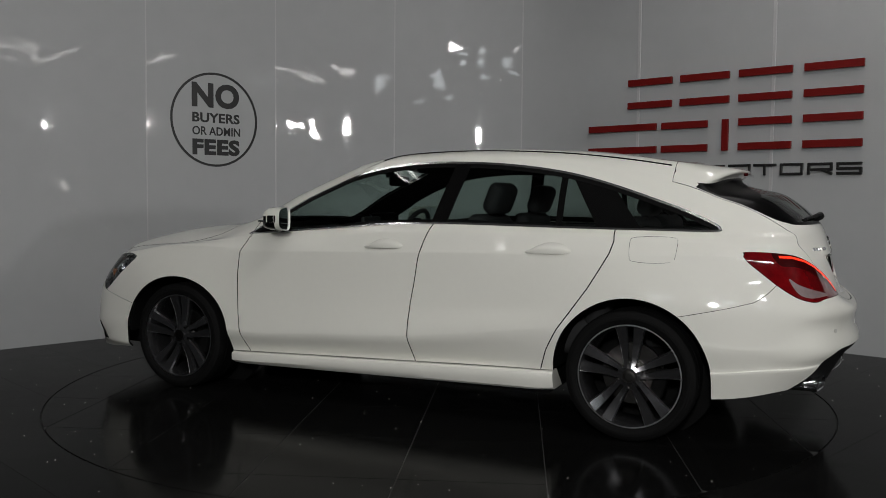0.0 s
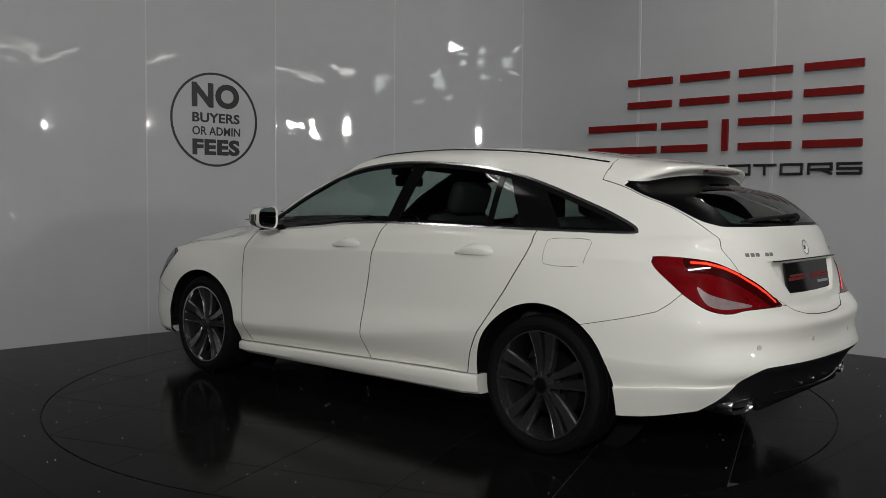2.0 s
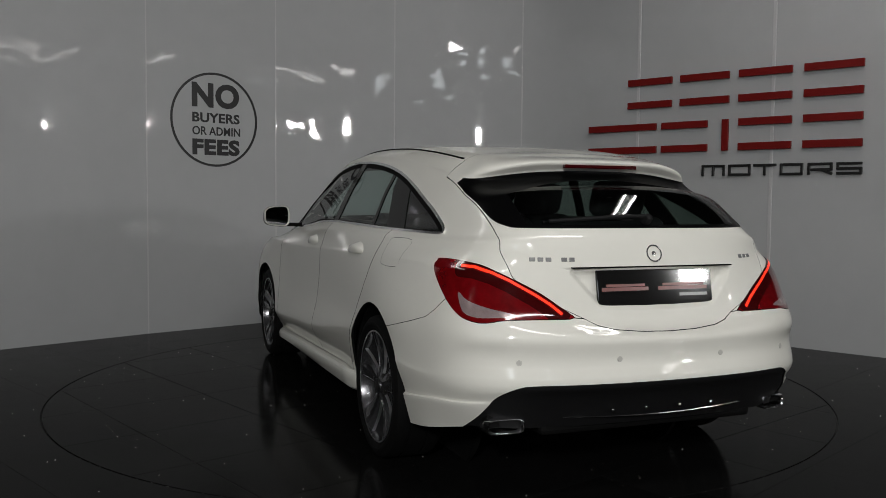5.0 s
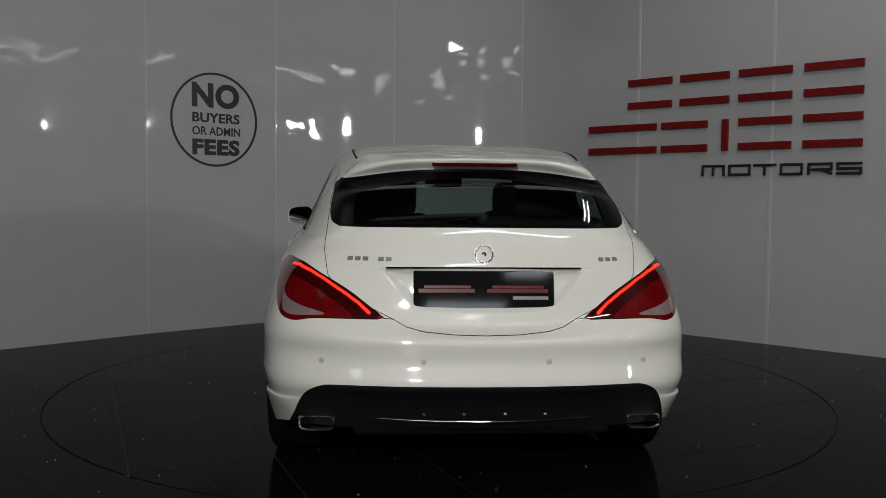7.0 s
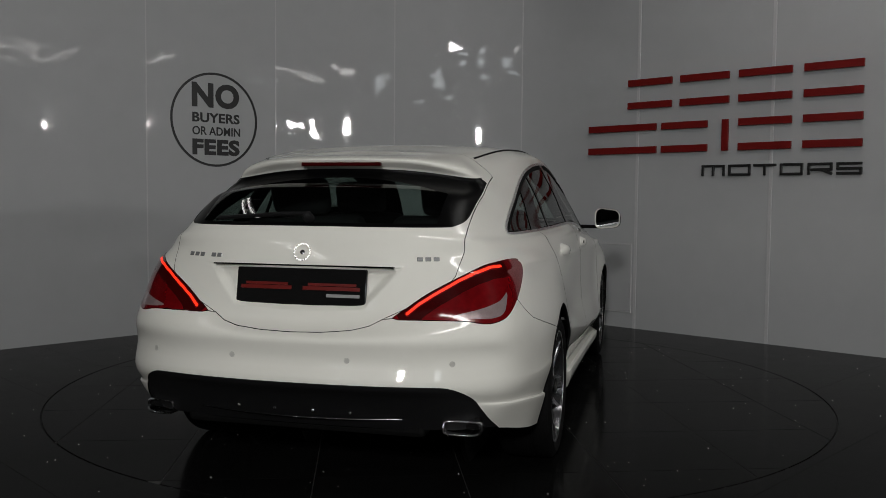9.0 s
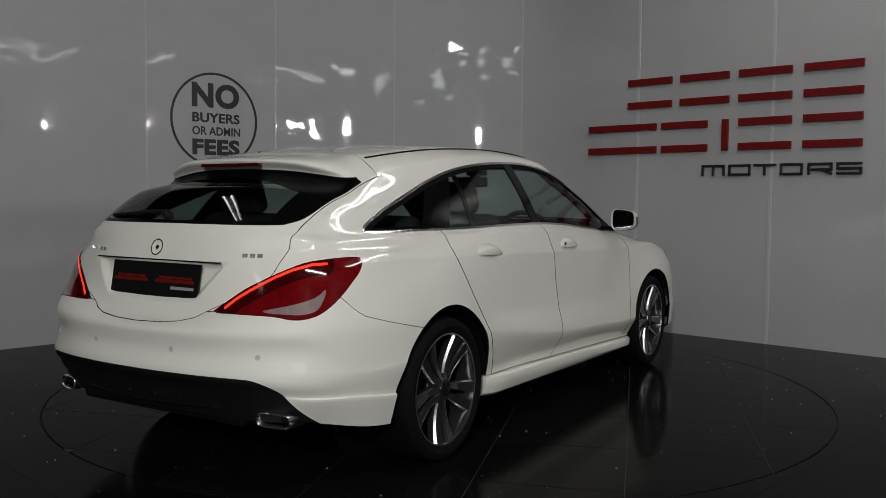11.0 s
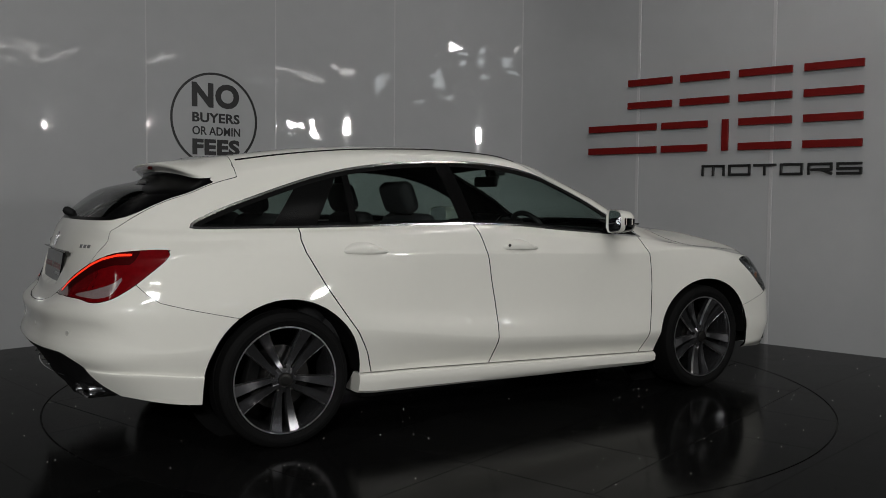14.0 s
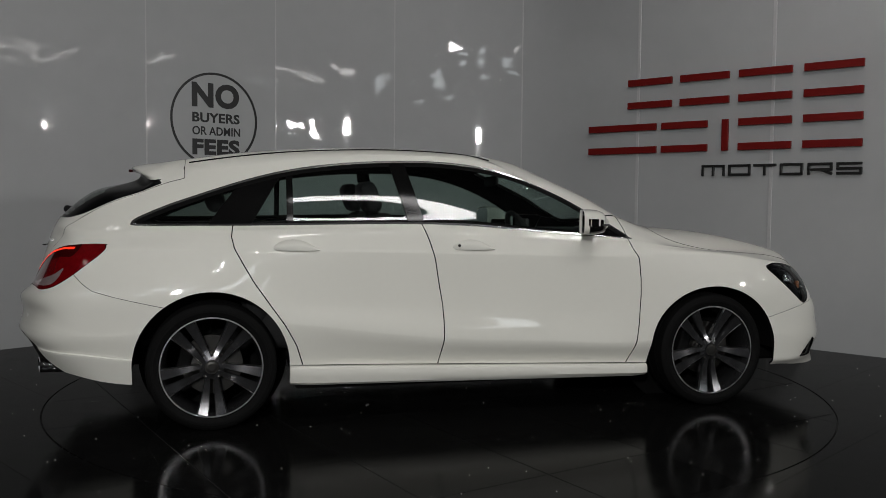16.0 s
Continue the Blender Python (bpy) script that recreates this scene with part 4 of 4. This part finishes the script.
    tube(bm, [(-2.135, 0.06, 1.070), (-2.055, 0.25, 1.066), (-2.075, 0.42, 1.058)], 0.006)
    part("wiper", bm, PLASTIC, back, "black rear wiper", smooth=True)
    bm = bmesh.new()
    box(bm, (-1.803, -0.175, 1.277), (-1.78, 0.175, 1.292), bevel=0.003)
    part("brake_light", bm, LENS_DARK, spoiler, "dark red high brake light")

    for side, tag in ((1, ""), (-1, "")):
        turn = (lambda s: s) if side == 1 else (lambda s: s.mirrored())
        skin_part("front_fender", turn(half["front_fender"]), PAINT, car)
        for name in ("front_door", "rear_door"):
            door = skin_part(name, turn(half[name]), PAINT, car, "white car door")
            x0, x1 = (-0.146, 0.093) if name == "front_door" else (-1.056, -0.815)
            mid, n = spot(half[name], (0, 2), (x0 + x1) / 2, 0.902)
            bm = bmesh.new()
            rows = []
            for f in np.linspace(0, 1, 11):
                x = x0 + (x1 - x0) * f
                out = 0.010 + 0.026 * math.sin(math.pi * f) ** 0.6
                tall = 0.0115 + 0.018 * math.sin(math.pi * min(1, f * 1.15 + 0.02)) ** 0.7
                low = 0.881 - 0.005 * f
                rows.append([Vector((x, side * (mid.y - 0.012 + o), z)) for o, z in ((0, low), (out, low + 0.003), (out + 0.006, low + tall * 0.9), (out, low + tall * 1.5), (0, low + tall * 2.0))])
            sweep(bm, None, rows)
            part("door_handle", bm, PAINT, door, "white pull handle", smooth=50)
            # Dark block set on the door for the shade under the handle.
            bm = bmesh.new()
            box(bm, (x0 + 0.045, side * (mid.y - 0.006), 0.868), (x1 - 0.045, side * (mid.y + 0.0045), 0.8835), bevel=0.004)
            part("handle_recess", bm, LINER_AND_SHADE, door)
            if name == "front_door" and side == -1:
                bm = bmesh.new()
                lathe(bm, [(0, 0.006), (0.007, 0.006), (0.008, 0.0)], 16, pose(x0 + 0.035, side * (mid.y + 0.018), 0.905, 90))
                part("key_lock", bm, STEEL, door)
        # side windows, pillars and their bright surround
        dlo = half["dlo"]
        x, z = dlo.co[:, 0], dlo.co[:, 2]
        lines = ((-0.275, -0.27), (-0.36, -0.27), (-1.17, 0.60), (-1.38, 0.75))
        cuts = [x - (a + k * (z - 1.0)) for a, k in lines]
        front, rest_skin = dlo.cut(cuts[0])
        f = lambda s, i: s.co[:, 0] - (lines[i][0] + lines[i][1] * (s.co[:, 2] - 1.0))
        post, rest_skin = rest_skin.cut(f(rest_skin, 1))
        rear, rest_skin = rest_skin.cut(f(rest_skin, 2))
        post2, quarter = rest_skin.cut(f(rest_skin, 3))
        corner, front = front.cut(front.co[:, 0] - 0.70 - 0.2 * (1.0 - front.co[:, 2]))
        rear, fixed = rear.cut(rear.co[:, 0] + 0.953)
        bar, fixed = fixed.cut(fixed.co[:, 0] + 0.986)
        skin_part("window_bar", turn(bar.moved(-0.001)), TRIM, car, "slim black upright bar in the rear door window", 0.006)
        for pane, tint, label in ((fixed, SIDE_GLASS, "small fixed rear door pane"), (front, SIDE_GLASS, "tinted front side window"), (rear, SIDE_GLASS, "tinted rear side window"), (quarter, QUARTER_GLASS, "dark tinted rear quarter window")):
            ob = skin_part("side_window", turn(pane.moved(-0.004)), tint, car, label, 0)
            ob.visible_shadow = False
        for p in (post, post2, corner):
            skin_part("pillar_trim", turn(p.moved(-0.001)), TRIM, car, "gloss black pillar trim", 0.01)
        surround = ribbon(turn(dlo), 0.013, 0.008, -0.003)
        part("window_trim", surround, SATIN, car, "satin aluminium window surround", smooth=40)
        part("window_seal", ribbon(turn(dlo), 0.022, 0.003, -0.004, inset=0.012), LINER_AND_SHADE, car, "black window seal")
        # tail lamp
        lamp = half["tail_lamp"].finer().finer()
        led_line = [(-.10, .892), (-.02, .890), (.08, .872), (.17, .845), (.296, .796), (.37, .762), (.43, .727)]
        led, lamp = lamp.cut(0.0045 - from_line(lamp.co, led_line))
        q = -(lamp.co[:, 0] + 2.07) - (lamp.co[:, 1] - 0.69)
        clear, lamp = lamp.cut(inside(q, lamp.co[:, 2], smooth_outline([(-.09, .80), (-.03, .772), (.08, .748), (.24, .722), (.12, .713), (.02, .714), (-.05, .735)], 5)))
        q = -(lamp.co[:, 0] + 2.07) - (lamp.co[:, 1] - 0.69)
        band, lamp = lamp.cut(0.016 - np.abs(from_line(lamp.co, led_line) - 0.0245))
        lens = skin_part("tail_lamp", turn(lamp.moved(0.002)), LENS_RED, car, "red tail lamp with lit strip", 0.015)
        skin_part("lens_band", turn(band.moved(0.0015)), LENS_DARK, lens, "dark red lens band", 0)
        skin_part("reversing_lens", turn(clear.moved(0.002)), LENS_CLEAR, lens, "clear reversing light lens", 0)
        skin_part("light_strip", turn(led.moved(0.003)), LED, lens, "glowing red light strip", 0.004)
        # head lamp: clear cover over a dark bowl
        head = skin_part("head_lamp", turn(half["head_lamp"].moved(-0.001)), HEADLAMP, car, "clear headlamp with dark housing", 0)
        skin_part("lamp_housing", turn(half["head_lamp"].moved(-0.03)), TRIM, head, "", 0.02)
        place, n = spot(half["head_lamp"], (0, 2), 1.89, 0.69)
        bm = bmesh.new()
        bmesh.ops.create_uvsphere(bm, u_segments=20, v_segments=12, radius=0.036, matrix=Matrix.Translation((place.x - 0.03, side * (place.y - 0.035), place.z)))
        part("projector", bm, CHROME, head, smooth=True)
        place, n = spot(half["head_lamp"], (0, 2), 1.99, 0.66)
        bm = bmesh.new()
        box(bm, (place.x - 0.03, side * (place.y - 0.03) - 0.012, 0.64), (place.x - 0.012, side * (place.y - 0.03) + 0.012, 0.685), bevel=0.004)
        part("indicator", bm, AMBER, head, "dark amber indicator")
        skin_part("air_intake", turn(half["intake"].moved(-0.02)), LINER_AND_SHADE, car, "black front air intake", 0)
        # sill
        bm = bmesh.new()
        rows = []
        for x in np.linspace(-0.976, 0.966, 24):
            top = 0.282 - 0.029 * x - 0.004
            low = 0.194 - 0.012 * x + 0.05 * max(0.0, abs(x) - 0.93)
            tuck = 0.45 * max(0.0, abs(x) - 0.92)
            rows.append([Vector((x, side * (y - tuck), z)) for y, z in ((0.80, top), (0.852, top), (0.867, top - 0.009), (0.871, top - 0.022), (0.867, top - 0.05), (0.855, low + 0.012), (0.838, low), (0.70, low))])
        sweep(bm, None, rows)
        part("sill", bm, PAINT, car, "white side sill", smooth=30)
        # exhaust
        bm = bmesh.new()
        def ring(grow, x, lean=0.0):
            pts = []
            for k in range(28):
                a = 2 * math.pi * k / 28
                c, s = math.cos(a), math.sin(a)
                u = math.copysign(abs(c) ** 0.45, c) * (0.066 + grow)
                v = math.copysign(abs(s) ** 0.5, s) * (0.027 + grow)
                pts.append(Vector((x + lean * u, side * (0.612 + u), 0.315 + v - 0.05 * u)))
            return pts
        sweep(bm, None, [ring(-0.006, -2.05, 0.25), ring(0.004, -2.07, 0.25), ring(0.004, -2.177, 0.25), ring(0.0, -2.183, 0.25), ring(-0.005, -2.177, 0.25), ring(-0.006, -2.055, 0.25)], True)
        part("exhaust_tip", bm, CHROME, car, "chrome rectangular exhaust tip", smooth=40)
        bm = bmesh.new()
        prism(bm, [(v.y, v.z) for v in ring(-0.005, 0)], 0.02, Matrix(((0, 0, 1, -2.09), (1, 0, 0, 0), (0, 1, 0, 0), (0, 0, 0, 1))))
        part("exhaust_bore", bm, GAP, car)
        # parking sensors
        for axes, u, v, source in (((0, 2), -1.927, 0.524, "rear_bumper"), ((1, 2), 0.590, 0.558, "rear_bumper"), ((1, 2), 0.224, 0.566, "rear_bumper"), ((0, 2), 2.08, 0.47, "front_bumper")):
            place, n = spot(half[source], axes, u, v)
            place.y, n.y = place.y * side, n.y * side
            m = Matrix.Translation(place) @ n.to_track_quat("Z", "Y").to_matrix().to_4x4()
            bm = bmesh.new()
            lathe(bm, [(0.0085, -0.002), (0.0105, -0.002), (0.0105, 0.0012), (0.0085, 0.0012)], 20, m, closed=True)
            lathe(bm, [(0, 0.001), (0.008, 0.001), (0.0085, -0.002)], 20, m)
            part("parking_sensor", bm, SENSOR, bumper if source == "rear_bumper" else car)
        # wing mirror
        mirror = part_of("wing_mirror", bpy.data.meshes.new("wing_mirror"), PAINT, car, "white wing mirror with black base")
        def mring(x, grow, dz=0.0, dy=0.0):
            pts = []
            for k in range(24):
                a = 2 * math.pi * (k + 0.5) / 24
                c, s = math.cos(a), math.sin(a)
                u, v = math.copysign(abs(c) ** 0.55, c), math.copysign(abs(s) ** 0.55, s)
                pts.append(Vector((x - 0.02 * u, side * (0.948 + dy + 0.083 * grow * u), 1.030 + dz + (0.064 - 0.008 * u) * grow * v)))
            return pts
        bm = bmesh.new()
        sweep(bm, None, [mring(0.536, 0.93), mring(0.525, 1.0), mring(0.56, 1.02), mring(0.61, 0.97, 0, -0.004), mring(0.645, 0.82, -0.002, -0.010), mring(0.668, 0.55, -0.006, -0.02), mring(0.676, 0.2, -0.008, -0.025)])
        bm.to_mesh(mirror.data)
        bm.free()
        mirror.data.shade_smooth()
        mirror.data.set_sharp_from_angle(angle=radians(50))
        bm = bmesh.new()
        sweep(bm, None, [mring(0.531, 0.90), mring(0.5305, 0.90)])
        part("mirror_glass", bm, MIRROR, mirror, "mirror glass")
        bm = bmesh.new()
        sweep(bm, None, [r[12:24] for r in (mring(0.555, 1.045), mring(0.612, 0.99, 0, -0.004), mring(0.648, 0.84, -0.002, -0.010), mring(0.672, 0.57, -0.006, -0.02))])
        part("mirror_base", bm, TRIM, mirror, "black lower mirror casing", smooth=40)
        bm = bmesh.new()
        sweep(bm, None, [[a[23], a[0], b[0], b[23]] for a, b in ((mring(0.548, 1.035), mring(0.548, 0.96)), (mring(0.60, 1.0, 0, -0.003), mring(0.60, 0.92)), (mring(0.64, 0.865, -0.002, -0.009), mring(0.64, 0.78)))])
        part("mirror_slot", bm, TRIM, mirror, "dark slot round the mirror casing", smooth=40)
        bm = bmesh.new()
        sweep(bm, None, [[Vector((x, side * y, z)) for x, z in ((0.60, 0.962), (0.67, 0.962), (0.66, 0.985), (0.61, 0.985))] for y in (0.77, 0.84, 0.90)])
        part("mirror_arm", bm, TRIM, mirror)
        bm = bmesh.new()
        box(bm, (0.60, side * 1.012 - 0.004, 1.012), (0.655, side * 1.012 + 0.004, 1.022), pose(0, 0, 0, 0, 0, 0), bevel=0.003)
        part("indicator_strip", bm, CHROME, mirror)
        # wheel housings
        for x0, r in ((-1.352, 0.378), (1.356, 0.388)):
            bm = bmesh.new()
            rows = []
            for k in range(25):
                a = radians(180 * k / 24)
                c, s = math.cos(a), math.sin(a)
                rows.append([Vector((x0 + rr * c, side * y, 0.315 + rr * s * 0.97)) for y, rr in ((0.50, r), (0.842, r - 0.002), (0.842, r + 0.008), (0.50, r + 0.012))])
            sweep(bm, None, rows)
            bmesh.ops.create_cone(bm, cap_ends=True, segments=40, radius1=r, radius2=r, depth=0.02, matrix=pose(x0, side * 0.5, 0.315, 90))
            part("wheel_housing", bm, LINER_AND_SHADE, car, "black wheel housing", smooth=40)
        # roof joint strip
        line = []
        for s in np.linspace(4.6, 12.6, 60):
            k = np.argmin((half["body"].co[:, 6] - s) ** 2 + (half["body"].co[:, 7] - 14.62) ** 2)
            line.append(half["body"].co[k])
        bm = bmesh.new()
        pts = np.array(line)[:, :3]
        pts = np.array([pts[max(0, i - 3):i + 4].mean(0) for i in range(len(pts))])
        tube(bm, [(p[0], side * p[1], p[2] + 0.0005) for p in pts[1:-1]], 0.005)
        part("roof_joint", bm, LINER_AND_SHADE, car, "black roof joint strip", smooth=True)
        # wheels
        for x in (-1.352, 1.356):
            wheel(car, x - 0.002, side)

    # chrome strip along the lower tail
    bm = bmesh.new()
    tube(bm, [(-2.270 + 0.30 * y * y, y, 0.338 + 0.03 * y * y) for y in np.linspace(-0.48, 0.48, 25)], 0.003)
    part("chrome_strip", bm, CHROME, car, "thin chrome strip under the tail", smooth=True)
    for y in (-0.22, -0.075, 0.075, 0.22):
        bm = bmesh.new()
        box(bm, (-2.277, y - 0.006, 0.362), (-2.26, y + 0.006, 0.372), bevel=0.002)
        part("diffuser_clip", bm, SATIN, diffuser)
    # floor pan and dark inner lining
    bm = bmesh.new()
    box(bm, (-0.95, -0.80, 0.175), (0.95, 0.80, 0.30), bevel=0.02)
    box(bm, (-2.20, -0.48, 0.27), (2.1, 0.48, 0.36), bevel=0.02)
    box(bm, (-2.15, -0.68, 0.30), (-1.75, 0.68, 0.36), bevel=0.02)
    box(bm, (1.77, -0.66, 0.21), (2.0, 0.66, 0.30), bevel=0.02)
    part("floor_pan", bm, LINER_AND_SHADE, car, "black underbody")
    # Cabin lining, carried on behind the wings as dark shade for the panel gaps.
    lining = [half[k].moved(-0.022) for k in ("body", "front_fender", "front_door", "rear_door", "spoiler")] + [gate.moved(-0.022)]
    co, tri, n = [], [], 0
    for s in lining:
        s = s.with_twin()
        keep = (s.co[s.tri, 2].mean(1) > 0.45) & (s.co[s.tri, 0].mean(1) < 1.9)
        co.append(s.co)
        tri.append(s.tri[keep] + n)
        n += len(s.co)
    skin_part("inner_lining", Skin(np.vstack(co), np.vstack(tri)).tidy(), LINER_AND_SHADE, car, "black cabin lining, also added shade behind panel gaps", 0)
    # cabin
    bm = bmesh.new()
    box(bm, (0.62, -0.70, 0.55), (1.02, 0.70, 0.955), bevel=0.06, segments=3)
    box(bm, (0.52, -0.62, 0.80), (0.80, 0.62, 0.93), bevel=0.05, segments=3)
    box(bm, (0.50, -0.58, 0.91), (0.78, -0.20, 0.985), bevel=0.03, segments=3)
    box(bm, (-0.3, -0.10, 0.36), (0.7, 0.10, 0.62), bevel=0.03)
    box(bm, (0.50, -0.11, 0.93), (0.53, 0.11, 1.03), bevel=0.01)
    part("dashboard", bm, DASH, car, "dark dashboard and centre console", smooth=40)
    bm = bmesh.new()
    m = Matrix.Translation((0.40, -0.37, 0.90)) @ pose(0, 0, 0, 0, 65)
    tube(bm, [m @ Vector((0.185 * math.cos(a), 0.185 * math.sin(a), 0)) for a in np.linspace(0, 2 * math.pi, 32, endpoint=False)], 0.016, 8, True)
    box(bm, (-0.05, -0.17, -0.02), (0.05, 0.17, 0.02), m, bevel=0.015)
    box(bm, (0.0, -0.02, -0.2), (0.04, 0.02, 0.0), m)
    part("steering_wheel", bm, DASH, car, "black steering wheel", smooth=True)
    for y in (-0.37, 0.37):
        seat(car, -0.26, y, name="front_seat")
        seat(car, -1.10, y, wide=0.60, name="rear_seat")
    bm = bmesh.new()
    box(bm, (-2.05, -0.55, 0.40), (-1.35, 0.55, 0.90), bevel=0.05)
    part("load_cover", bm, FABRIC, car, "black load cover")
    bm = bmesh.new()
    box(bm, (0.295, -0.12, 1.225), (0.325, 0.12, 1.290), bevel=0.02, segments=3)
    box(bm, (0.32, -0.015, 1.28), (0.40, 0.015, 1.35))
    box(bm, (0.34, -0.06, 1.30), (0.42, 0.06, 1.345), bevel=0.01)
    part("rear_view_mirror", bm, DASH, car, "black rear-view mirror", smooth=True)
    return car


car = build_car()

# ---- turntable and floor tiles ----
STEP, R_TABLE = 0.61, 2.265


def tile_outline(u, v, turn, inside_table):
    """A square tile, cut by the turntable's edge; finely stepped where the edge crosses it."""
    h = STEP / 2 - (0.0021 if inside_table else 0.0007)
    c, s = math.cos(turn), math.sin(turn)
    n = 14
    ring = [(-h + 2 * h * k / n, -h) for k in range(n)] + [(h, -h + 2 * h * k / n) for k in range(n)] + [(h - 2 * h * k / n, h) for k in range(n)] + [(-h, h - 2 * h * k / n) for k in range(n)]
    pts = [((u + x) * c - (v + y) * s, (u + x) * s + (v + y) * c) for x, y in ring]
    limit = R_TABLE - 0.006 if inside_table else R_TABLE + 0.003
    out = [math.hypot(x, y) > limit for x, y in pts]
    if not any(out) and inside_table or all(out) and not inside_table:
        return [pts[0], pts[n], pts[2 * n], pts[3 * n]]
    if all(out) if inside_table else not any(out):
        return None
    moved = []
    n = len(pts)
    first = next(k for k in range(n) if out[k] == inside_table and out[(k + 1) % n] != inside_table)
    for k in range(first, first + n):
        a, b, oa, ob = pts[k % n], pts[(k + 1) % n], out[k % n], out[(k + 1) % n]
        if oa != inside_table:
            moved.append(a)
        if oa != ob:
            ra, rb = math.hypot(*a) - limit, math.hypot(*b) - limit
            f = ra / (ra - rb)
            cross = (a[0] + f * (b[0] - a[0]), a[1] + f * (b[1] - a[1]))
            moved.append(cross)
    # the arc that closes the cut
    start, end = moved[-1], moved[0]
    a0, a1 = math.atan2(start[1], start[0]), math.atan2(end[1], end[0])
    turn_by = (a1 - a0 + math.pi) % (2 * math.pi) - math.pi
    steps = max(1, int(abs(turn_by) / 0.02))
    moved += [(limit * math.cos(a0 + turn_by * k / steps), limit * math.sin(a0 + turn_by * k / steps)) for k in range(1, steps)]
    area = abs(sum(a[0] * b[1] - a[1] * b[0] for a, b in zip(moved, moved[1:] + moved[:1]))) / 2
    return moved if area > 0.002 else None


def lay_tiles(parent, turn, shift_u, shift_v, inside_table, top, near):
    for i in range(-12, 13):
        for j in range(-12, 13):
            u, v = shift_u + STEP * (i + 0.5), shift_v + STEP * (j + 0.5)
            if not near(u * math.cos(turn) - v * math.sin(turn), u * math.sin(turn) + v * math.cos(turn)):
                continue
            line = tile_outline(u, v, turn, inside_table)
            if not line:
                continue
            bm = bmesh.new()
            prism(bm, line, 0.012, Matrix.Translation((0, 0, top - 0.012)))
            part("tile", bm, TILE, parent)


bm = bmesh.new()
bmesh.ops.create_cone(bm, cap_ends=True, segments=160, radius1=R_TABLE - 0.006, radius2=R_TABLE - 0.006, depth=0.2, matrix=pose(0, 0, -0.1022))
turntable = tagged(part("turntable", bm, GROUT, smooth=40), "round turntable of black polished tiles flush with floor", "turntable")
lay_tiles(turntable, radians(19.5), 0.01, -0.545, True, 0.0, lambda x, y: math.hypot(x, y) < 2.9)
bm = bmesh.new()
lathe(bm, [(R_TABLE - 0.004, -0.006), (R_TABLE + 0.002, -0.006), (R_TABLE + 0.002, -0.012), (R_TABLE - 0.004, -0.012)], 160, closed=True)
tagged(part("trim", bm, GAP), "dark gap ring round the turntable", "trim", kind="structure")
lay_tiles(floor, radians(45), -0.09, 0.12, False, 0.0, lambda x, y: 1.7 < math.hypot(x, y) and abs(x) < 4.2 and -3.6 < y < 3.6)

# Dust specks on the tiles.
rng = random.Random(4)


def specks(name, count, place, label):
    bm = bmesh.new()
    for _ in range(count):
        x, y = place()
        r = rng.uniform(0.0012, 0.0032)
        bmesh.ops.create_icosphere(bm, subdivisions=1, radius=r, matrix=Matrix.Translation((x, y, r * 0.5)))
    return tagged(part(name, bm, DUST), label, "dust", kind="stuff")


def on_table():
    r, a = 2.2 * math.sqrt(rng.random()), rng.uniform(0, 2 * math.pi)
    return r * math.cos(a), r * math.sin(a)


def off_table():
    while True:
        x, y = rng.uniform(-3, 3), rng.uniform(-2.6, 1.2)
        if math.hypot(x, y) > 2.3:
            return x, y


table_dust = specks("dust", 170, on_table, "pale dust specks on the black turntable tiles")
specks("dust", 60, off_table, "pale dust specks on the black floor tiles")


def motions():
    rows = [(t / 2, pose(0, 0, 0, 0, 0, 155.5 - 8.88 * t / 2)) for t in range(33)]
    walk(turntable, rows)
    walk(table_dust, rows)
    walk(car, [(t, m @ pose(-0.0015, -0.03, 0)) for t, m in rows])


motions()
